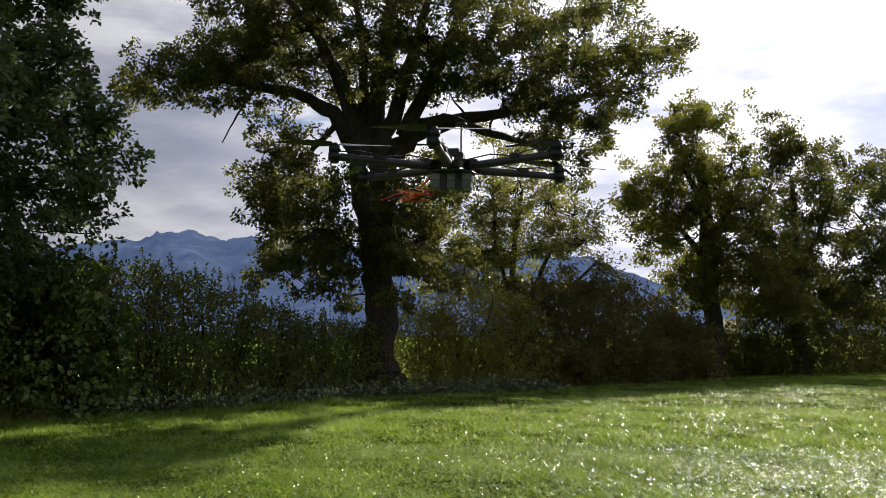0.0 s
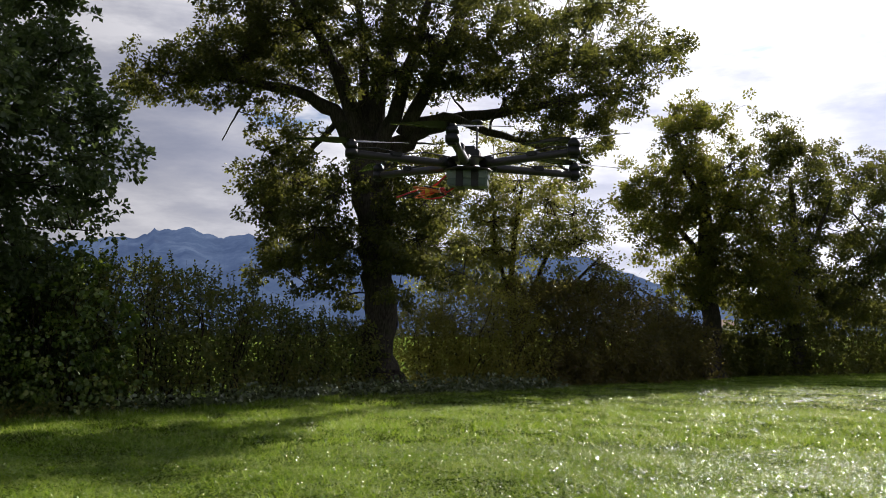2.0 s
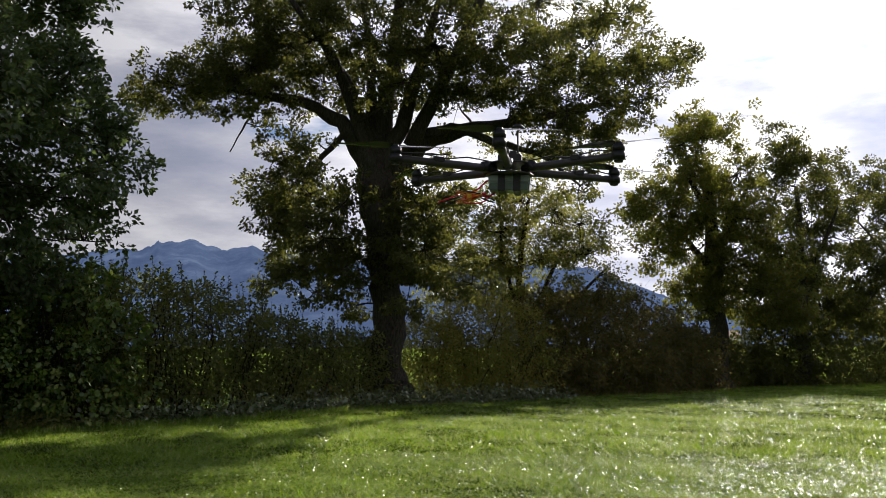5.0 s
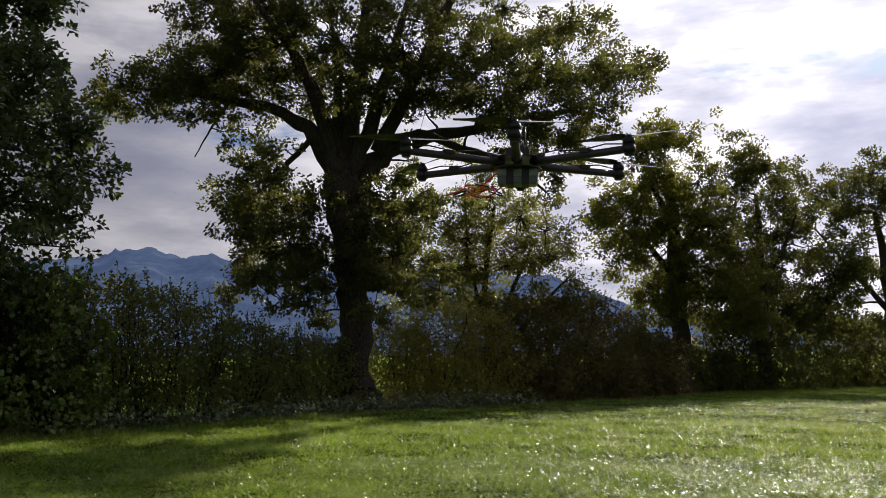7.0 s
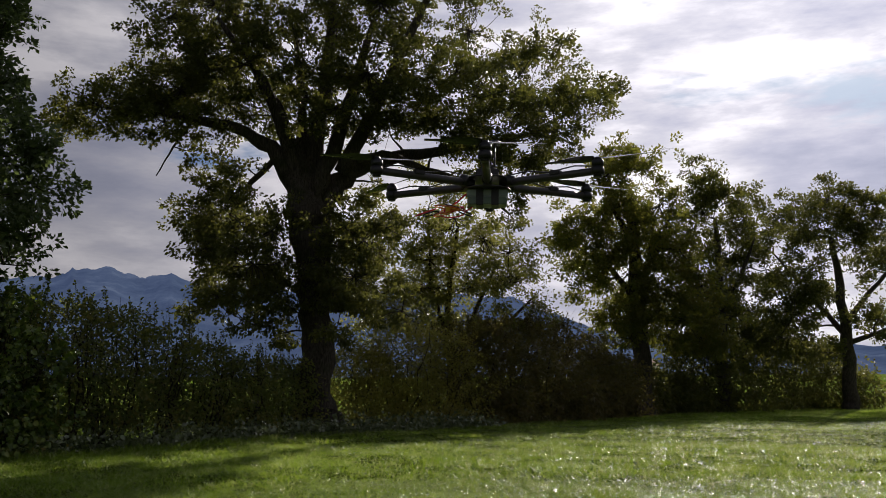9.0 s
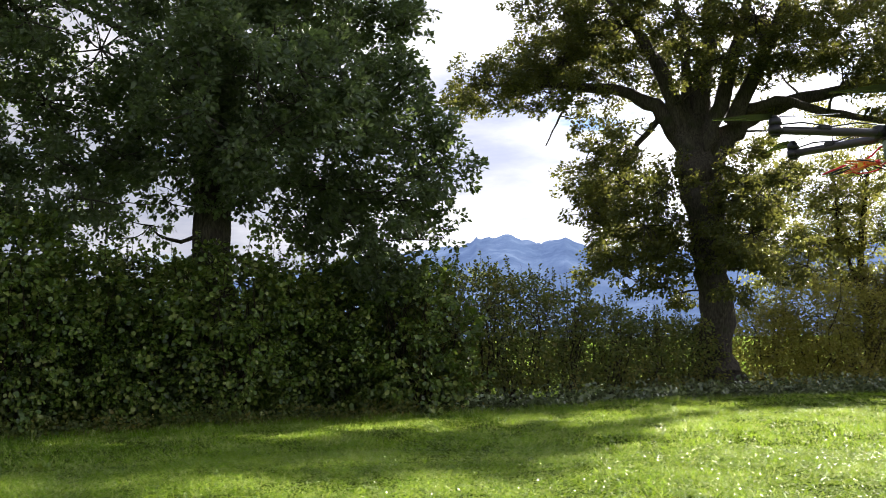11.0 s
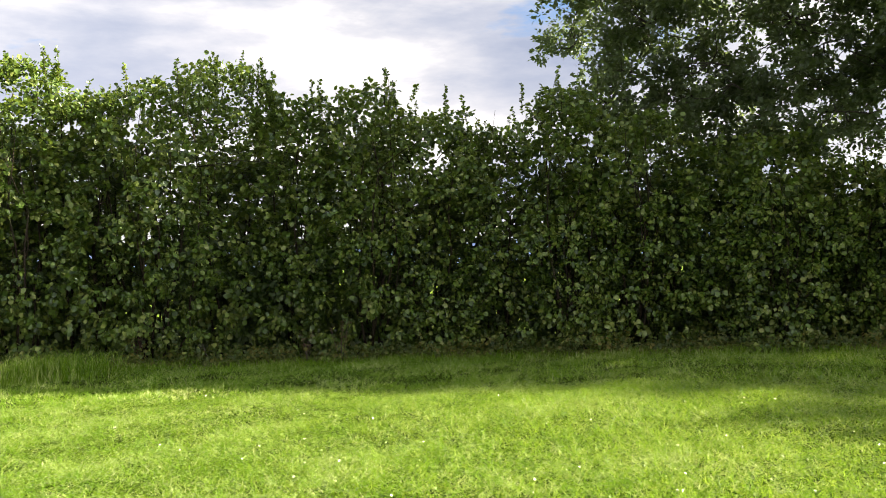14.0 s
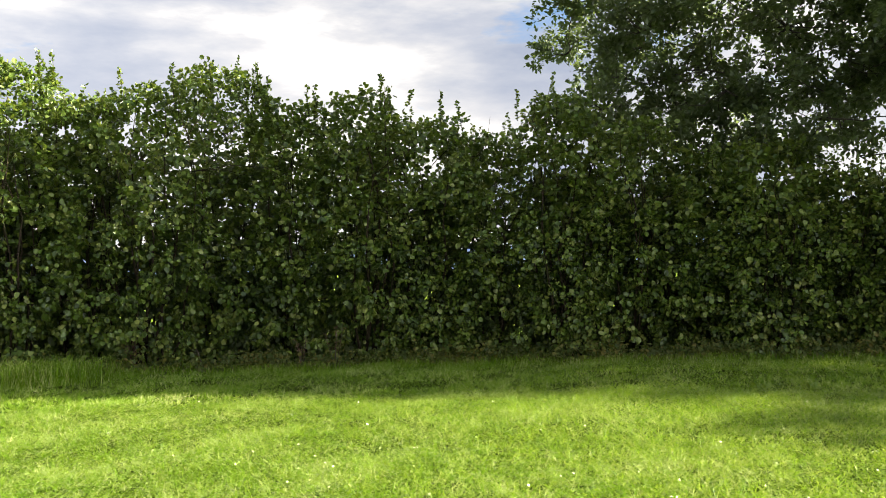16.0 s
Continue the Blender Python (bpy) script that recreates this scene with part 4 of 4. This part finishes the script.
def grass(name, label, near, far, a0, a1, count, height, width, seed, bent, spread, lean=0.5):
    rng = np.random.default_rng(seed)
    tufts = count // 12
    d = np.sqrt(rng.uniform(near ** 2, far ** 2, tufts))
    a = np.radians(rng.uniform(a0, a1, tufts))
    tx, ty = d * np.sin(a), d * np.cos(a)
    keep = field_side(tx, ty)
    tx, ty = tx[keep].repeat(12), ty[keep].repeat(12)
    n, m = len(tx), len(tx) // 12
    x, y = tx + rng.normal(size=n) * spread, ty + rng.normal(size=n) * spread
    lush = np.sin(x * 1.3 + np.sin(y * 0.9) * 2) * np.sin(y * 1.1 + np.sin(x * 0.7) * 2)
    h = height * (1 + 0.3 * lush) * rng.uniform(0.5, 1.35, n) * rng.uniform(0.6, 1.35, m).repeat(12)
    foot = np.column_stack([x, y, ground_height(x, y) - 0.01])
    turn = rng.uniform(0, 2 * math.pi, n)
    side = np.column_stack([np.cos(turn), np.sin(turn), np.zeros(n)])
    tilt = rng.normal(size=(n, 2)) * lean * 0.6 + (rng.normal(size=(m, 2)) * lean).repeat(12, axis=0) + np.array((-0.12, 0.05))
    up = unit(np.column_stack([tilt, np.ones(n)]))
    tip = foot + up * h[:, None] + np.column_stack([tilt * h[:, None] * 0.6, -h * 0.15])
    wd = (width * rng.uniform(0.6, 1.3, n))[:, None]
    if bent:
        mid = foot + up * h[:, None] * 0.6
        v = np.stack([foot - side * wd * 0.5, foot + side * wd * 0.5, mid + side * wd * 0.42, tip, mid - side * wd * 0.42], 1).reshape(-1, 3)
        b = np.arange(n)[:, None] * 5
        f = np.concatenate([b + np.array([[0, 1, 2]]), b + np.array([[0, 2, 4]]), b + np.array([[4, 2, 3]])])
    else:
        v = np.stack([foot - side * wd * 0.5, foot + side * wd * 0.5, tip], 1).reshape(-1, 3)
        f = np.arange(n * 3).reshape(-1, 3)
    return tagged(mesh_fast(name, v, f, GRASS_BLADE), label, "grass", kind="stuff")


grass("meadow_grass", "short fresh green meadow grass with arching blades", 4.8, 9.0, -97, 28, 210000, 0.090, 0.0078, 41, False, 0.045, 0.85)
grass("meadow_grass_middle", "short fresh green meadow grass blades", 9.0, 14.0, -97, 30, 230000, 0.105, 0.0095, 47, False, 0.06, 0.8)
grass("meadow_grass_beyond", "short green meadow grass towards the hedge", 14.0, 24.0, -97, 32, 230000, 0.115, 0.015, 42, False, 0.12)
grass("meadow_grass_far", "sunlit green meadow grass along the hedgerow", 24.0, 75.0, -14, 34, 260000, 0.11, 0.018, 43, False, 0.2)

grass("meadow_grass_by_feet", "short green grass under the camera", 0.3, 5.0, -180, 180, 36000, 0.09, 0.012, 44, False, 0.08)


def meadow_herbs(name, label, near, far, a0, a1, count, size, seed):
    """Small broad leaves that lie nearly level among the grass."""
    rng = np.random.default_rng(seed)
    d = np.sqrt(rng.uniform(near ** 2, far ** 2, count))
    a = np.radians(rng.uniform(a0, a1, count))
    x, y = d * np.sin(a), d * np.cos(a)
    keep = field_side(x, y)
    x, y = x[keep], y[keep]
    n = len(x)
    pos = np.column_stack([x, y, ground_height(x, y) + rng.uniform(0.03, 0.095, n)])
    turn = rng.uniform(0, 2 * math.pi, n)
    axis = np.column_stack([np.cos(turn), np.sin(turn), rng.normal(size=n) * 0.3])
    normal = unit(rng.normal(size=(n, 3)) * 0.4 + np.array((0, 0, 1.0)))
    return tagged(leaf_mesh(name, pos, axis, normal, size * rng.uniform(0.5, 1.4, n), 0.8, CLOVER_LEAF), label, "grass", kind="stuff")


meadow_herbs("clover", "small wet clover leaves shining among the grass", 5.0, 14.0, -97, 28, 125000, 0.022, 45)
meadow_herbs("clover_beyond", "clover and broad herbs in the meadow grass", 14.0, 40.0, -60, 34, 100000, 0.030, 46)


def long_grass(name, label, line, spread, count, height, seed):
    rng = np.random.default_rng(seed)
    p = np.array(line, float)
    s = rng.random(count) * (len(p) - 1)
    k = s.astype(int).clip(0, len(p) - 2)
    f = (s - k)[:, None]
    xy = p[k] * (1 - f) + p[k + 1] * f + rng.normal(size=(count, 2)) * spread
    h = height * rng.uniform(0.4, 1.3, count)
    tilt = rng.normal(size=(count, 2)) * 0.3
    foot = np.column_stack([xy, ground_height(xy[:, 0], xy[:, 1]) - 0.01])
    up = unit(np.column_stack([tilt, np.ones(count)]))
    mid = foot + up * h[:, None] * 0.6
    tip = foot + up * h[:, None] + np.column_stack([tilt * h[:, None] * 0.9, -h * 0.2])
    turn = rng.uniform(0, math.pi, count)
    side = np.column_stack([np.cos(turn), np.sin(turn), np.zeros(count)]) * 0.006
    v = np.stack([foot - side, foot + side, mid + side * 0.8, tip, mid - side * 0.8], 1).reshape(-1, 3)
    b = np.arange(count)[:, None] * 5
    tri = np.concatenate([b + np.array([[0, 1, 2]]), b + np.array([[0, 2, 4]]), b + np.array([[4, 2, 3]])])
    return tagged(mesh_fast(name, v, tri, GRASS_BLADE), label, "grass", kind="stuff")


long_grass("hedge_grass", "longer unmown grass along the hedge foot", [(x + 0.6, y - 0.4) for x, y in HEDGE_FOOT[1:]] + [(-4.2, 26.4), (-1.8, 31.4)], 0.5, 17000, 0.22, 51)
long_grass("grass_tuft", "pale tall grass tuft by the hedge", [(-19.6, 0.1), (-19.9, 1.6)], 0.45, 2400, 0.6, 52)


# ---- small things by the hedge ----
def fence_post(x, y, h, seed):
    rng = np.random.default_rng(seed)
    t = Tubes()
    t.add(bend((0, 0, -0.2), (0.03, 0.02, h), rng, 6, 0, 0.01), [0.05, 0.052, 0.05, 0.05, 0.048, 0.03], 9, 0.05, rng)
    ob = t.make("fence_post", DRY_WOOD)
    ob.location = (x, y, float(ground_height(x, y)))
    return tagged(ob, "weathered round wooden fence post among the shrubs", "post", "hedgerow posts")


for i, (az, d, h) in enumerate([(-7.3, 30.6, 2.4), (-5.3, 32.0, 1.6), (-9.6, 29.6, 1.6), (-12.4, 28.4, 1.6)]):
    fence_post(d * math.sin(radians(az)), d * math.cos(radians(az)), h, 60 + i)


def dead_branch(x, y):
    rng = np.random.default_rng(71)
    t = Tubes()
    t.add(bend((0.0, 0.0, 0.0), (-0.1, -0.25, 0.62), rng, 6, -0.05, 0.05), [0.016, 0.015, 0.013, 0.011, 0.009, 0.005], 6)
    t.add(bend((-0.05, -0.12, 0.3), (0.15, -0.3, 0.5), rng, 4, 0, 0.05), [0.009, 0.008, 0.006, 0.004], 5)
    ob = t.make("dead_branch", DRY_WOOD)
    ob.location = (x, y, float(ground_height(x, y)))
    tagged(ob, "bare grey dead branch leaning out of the hedge", "branch")


dead_branch(-21.2, 4.3)



def dry_stalk(x, y, height, seed):
    """A dried weed: thin brown stems with seed heads."""
    rng = np.random.default_rng(seed)
    root = thing("dry_stalk", x, y, float(ground_height(x, y)), "dried reddish brown weed stalk in front of the hedge", "weed", "dry stalks")
    sets = []
    for i in range(4):
        t = Tubes()
        tip = np.array((rng.normal() * 0.15, rng.normal() * 0.12, height * rng.uniform(0.7, 1.05)))
        line = bend((0.02 * i, 0, 0), tip, rng, 6, 0, 0.03)
        t.add(line, [0.008, 0.007, 0.006, 0.005, 0.004, 0.003], 5)
        t.make("stem", DRY_WOOD, root)
        k = 46
        s = rng.uniform(0.5, 1.0, k)[:, None]
        sets.append((line[0] + (tip - line[0]) * s + rng.normal(size=(k, 3)) * 0.025, unit(rng.normal(size=(k, 3))), unit(rng.normal(size=(k, 3))), 0.035 * rng.uniform(0.5, 1.2, k)))
    pos, axis, normal, size = (np.concatenate(b) for b in zip(*sets))
    tagged(leaf_mesh("seed_heads", pos, axis, normal, size, 0.7, SEED, root), kind="stuff")


for i, (x, y, h) in enumerate([(-19.9, 6.9, 0.95), (-20.1, 6.2, 0.7), (-21.6, 2.9, 0.8)]):
    dry_stalk(x, y, h, 90 + i)


DOCK_LEAF = None


def dock_plant(x, y, size, seed):
    """A rosette of broad upright leaves in the grass."""
    global DOCK_LEAF
    rng = np.random.default_rng(seed)
    root = thing("dock_plant", x, y, float(ground_height(x, y)), "broad-leaved green dock plant in the meadow grass", "weed", "meadow docks")
    if DOCK_LEAF is None:
        outline = [(0.0, 0.02), (0.15, 0.10), (0.35, 0.17), (0.6, 0.18), (0.82, 0.11), (1.0, 0.01)]
        verts, faces = [], []
        for s, w in outline:
            arch = 0.22 * s - 0.30 * s * s
            verts += [(s, -w, arch + 0.05 * w), (s, 0.0, arch - 0.03), (s, w, arch + 0.05 * w)]
        for k in range(len(outline) - 1):
            for c in (0, 1):
                faces.append((3 * k + c, 3 * k + 3 + c, 3 * k + 4 + c, 3 * k + 1 + c))
        DOCK_LEAF = bpy.data.meshes.new("leaf")
        DOCK_LEAF.from_pydata(verts, [], faces)
        DOCK_LEAF.materials.append(CLOVER_LEAF)
        DOCK_LEAF.update()
    for k in range(22):
        leaf = new("leaf", DOCK_LEAF)
        leaf.parent = root
        leaf.location = (rng.normal() * size * 0.4, rng.normal() * size * 0.4, 0.0)
        leaf.rotation_euler = (rng.normal() * 0.25, -rng.uniform(0.25, 1.15), rng.uniform(0, 2 * math.pi))
        leaf.scale = [size * rng.uniform(0.55, 1.15)] * 3


for i, (x, y, k) in enumerate([(-10.5, 10.1, 0.17), (-9.9, 10.5, 0.14), (-7.6, 12.0, 0.13), (5.6, 16.4, 0.14), (3.4, 19.6, 0.16), (-12.4, 7.2, 0.12)]):
    dock_plant(x, y, k, 95 + i)


# ---- far house ----
def house(x, y):
    z = float(ground_height(x, y))
    root = thing("house", x, y, z, "small pale farmhouse with a tiled roof far across the fields", "house")
    root.rotation_euler = (0, 0, radians(25))
    bm = bmesh.new()
    bmesh.ops.create_cube(bm, size=1, matrix=Matrix.LocRotScale((0, 0, 2.5), None, (11, 8, 5.4)))
    part("wall", bm, PLASTER, root)
    bm = bmesh.new()
    v = [bm.verts.new(p) for p in ((-6, -4.7, 5.1), (6, -4.7, 5.1), (6, 4.7, 5.1), (-6, 4.7, 5.1), (-6, 0, 8.2), (6, 0, 8.2))]
    for f in ((0, 1, 5, 4), (2, 3, 4, 5), (0, 4, 3), (1, 2, 5), (3, 2, 1, 0)):
        bm.faces.new([v[k] for k in f])
    part("roof", bm, TILES, root)
    for k in range(3):
        bm = bmesh.new()
        bmesh.ops.create_cube(bm, size=1, matrix=Matrix.LocRotScale((-3.4 + 3.4 * k, -4.03, 2.9), None, (1.1, 0.1, 1.4)))
        part("window", bm, GLASS, root)


house(118.0, 402.0)


# ---- the hovering drone ----
def cylinder(radius, height, centre, sides=20, top=None):
    bm = bmesh.new()
    bmesh.ops.create_cone(bm, cap_ends=True, segments=sides, radius1=radius, radius2=radius if top is None else top, depth=height, matrix=Matrix.Translation(centre))
    bmesh.ops.bevel(bm, geom=[e for e in bm.edges if e.calc_face_angle(0) > 0.8], offset=min(radius, height) * 0.12, segments=2, affect="EDGES")
    for f in bm.faces:
        f.smooth = len(f.verts) == 4
    return bm


def box(size, centre, bevel=0.004, turn=0.0):
    bm = bmesh.new()
    bmesh.ops.create_cube(bm, size=1, matrix=Matrix.LocRotScale(centre, Euler((0, 0, turn)), size))
    bmesh.ops.bevel(bm, geom=list(bm.edges), offset=bevel, segments=2, affect="EDGES")
    return bm


def wire(points, radius, mat, parent, name="cable", label=""):
    t = Tubes()
    t.add(points, [radius] * len(points), 6)
    return t.make(name, mat, parent, label)


def blade_mesh(length):
    """One twisted, tapering propeller blade along x."""
    bm = bmesh.new()
    rows = []
    for i in range(9):
        s = i / 8
        chord = 0.022 + 0.034 * math.sin(math.pi * min(1, s * 1.15 + 0.1)) * (1 - 0.5 * s)
        pitch = radians(24 - 16 * s)
        x = 0.012 + (length - 0.012) * s
        rows.append([bm.verts.new((x, c * chord * math.cos(pitch), c * chord * math.sin(pitch) + h)) for c, h in ((-0.45, 0.0), (0.0, 0.0022), (0.55, 0.0), (0.0, -0.0015))])
    for a, b in zip(rows, rows[1:]):
        for k in range(4):
            bm.faces.new((a[k], a[(k + 1) % 4], b[(k + 1) % 4], b[k]))
    bm.faces.new(rows[0][::-1])
    bm.faces.new(rows[-1])
    return bm


def drone(x, y, z, turn):
    rng = np.random.default_rng(81)
    root = thing("drone", x, y, z, "black six-armed carbon drone hovering with a strapped battery and red cables", "drone")
    root.rotation_euler = (radians(0.6), radians(1.2), turn)
    part("lower_plate", cylinder(0.105, 0.006, (0, 0, -0.022), 12), CARBON, root)
    part("upper_plate", cylinder(0.105, 0.006, (0, 0, 0.024), 12), CARBON, root)
    part("electronics", box((0.10, 0.08, 0.036), (0, 0, 0.048)), BLACK, root)
    part("flight_controller", box((0.06, 0.045, 0.02), (0.0, 0.01, 0.077)), BLACK, root)
    pack = part("battery", box((0.178, 0.095, 0.034), (0, 0, -0.044), 0.005), PACK_TOP, root, "pale grey-green battery pack")
    part("battery", box((0.172, 0.095, 0.034), (0, 0, -0.077), 0.005), PACK, root, "green battery pack")
    for sx in (-0.032, 0.034):
        part("strap", box((0.032, 0.103, 0.080), (sx, 0, -0.058), 0.003), BLACK, root, "black battery strap")
    mast = part("mast", cylinder(0.004, 0.16, (0.03, 0.05, 0.12), 8), BLACK, root)
    part("antenna_puck", cylinder(0.028, 0.014, (0.03, 0.05, 0.205), 16, 0.022), BLACK, mast)
    for k in range(6):
        a = radians(-90 + 60 * k)
        out = np.array((math.cos(a), math.sin(a), 0.0))
        rise = 0.012
        p0, p1 = out * 0.07 + np.array((0, 0, 0.0)), out * 0.525 + np.array((0, 0, 0.455 * rise))
        t = Tubes()
        t.add([p0, p0 * 0.7 + p1 * 0.3, p0 * 0.3 + p1 * 0.7, p1], [0.018, 0.018, 0.0165, 0.0165], 12)
        arm = t.make("arm", CARBON, root)
        part("hinge", cylinder(0.022, 0.042, tuple(out * 0.115 + np.array((0, 0, 0.006))), 12), BLACK, arm)
        part("clamp", box((0.05, 0.046, 0.022), tuple(out * 0.335 + np.array((0, 0, 0.016))), 0.005, a), BLACK, arm)
        wire([p0 + np.array((0, 0, 0.03)), out * 0.2 + np.array((0, 0, 0.040)), out * 0.3 + np.array((0, 0, 0.024)), out * 0.42 + np.array((0, 0, 0.038)), p1 + np.array((0, 0, 0.02))], 0.003, BLACK, arm)
        part("motor_mount", cylinder(0.027, 0.034, tuple(p1), 16), BLACK, arm)
        motor = part("motor", cylinder(0.026, 0.028, tuple(p1 + np.array((0, 0, 0.032))), 20, 0.024), METAL, root)
        part("lower_cap", cylinder(0.018, 0.014, tuple(p1 + np.array((0, 0, -0.020))), 12), BLACK, motor)
        prop = part("propeller", cylinder(0.014, 0.014, tuple(p1 + np.array((0, 0, 0.050))), 12), BLACK, root)
        spin = (0.15, 2.7, 0.5, 1.2, 2.2, 0.25)[k]
        for s in (0, math.pi):
            b = part("blade", blade_mesh(0.235), PROP, prop)
            b.matrix_basis = Matrix.Translation(tuple(p1 + np.array((0, 0, 0.052)))) @ Matrix.Rotation(spin + s, 4, "Z")
    # loose cable bundle hanging beside the battery
    hang = np.array((-0.19, -0.02, -0.120))
    for i in range(9):
        s = np.linspace(0, 2 * math.pi, 12)
        c = hang + np.array((rng.normal() * 0.07, rng.normal() * 0.03, rng.normal() * 0.010))
        ring = np.stack([c[0] + np.cos(s) * rng.uniform(0.03, 0.07), c[1] + np.sin(s) * 0.03, c[2] + np.sin(s + rng.random() * 6) * rng.uniform(0.006, 0.02)], 1)
        wire(ring, 0.0034, (RED, BLACK, ORANGE)[i % 3], root, "cable", ("red cable loop", "black cable loop", "orange cable loop")[i % 3])
    wire(np.array([(-0.06, 0, -0.03), (-0.10, -0.02, -0.05), (-0.13, -0.02, -0.08), hang]), 0.004, RED, root, "cable", "red cable loop")
    wire(np.array([(-0.06, 0.02, -0.09), (-0.09, 0.0, -0.115), (-0.12, -0.02, -0.10), hang + np.array((0.03, 0, 0))]), 0.004, RED, root, "cable", "red cable loop")
    part("plug", box((0.035, 0.02, 0.022), tuple(hang + np.array((0.055, -0.02, 0.012))), 0.004, 0.6), YELLOW, root, "yellow cable plug")
    part("plug", box((0.02, 0.02, 0.03), tuple(hang + np.array((0.02, -0.025, 0.0))), 0.004, 0.2), YELLOW, root, "yellow cable plug")
    return root


drone(0.265, 3.97, 2.19, radians(-8))
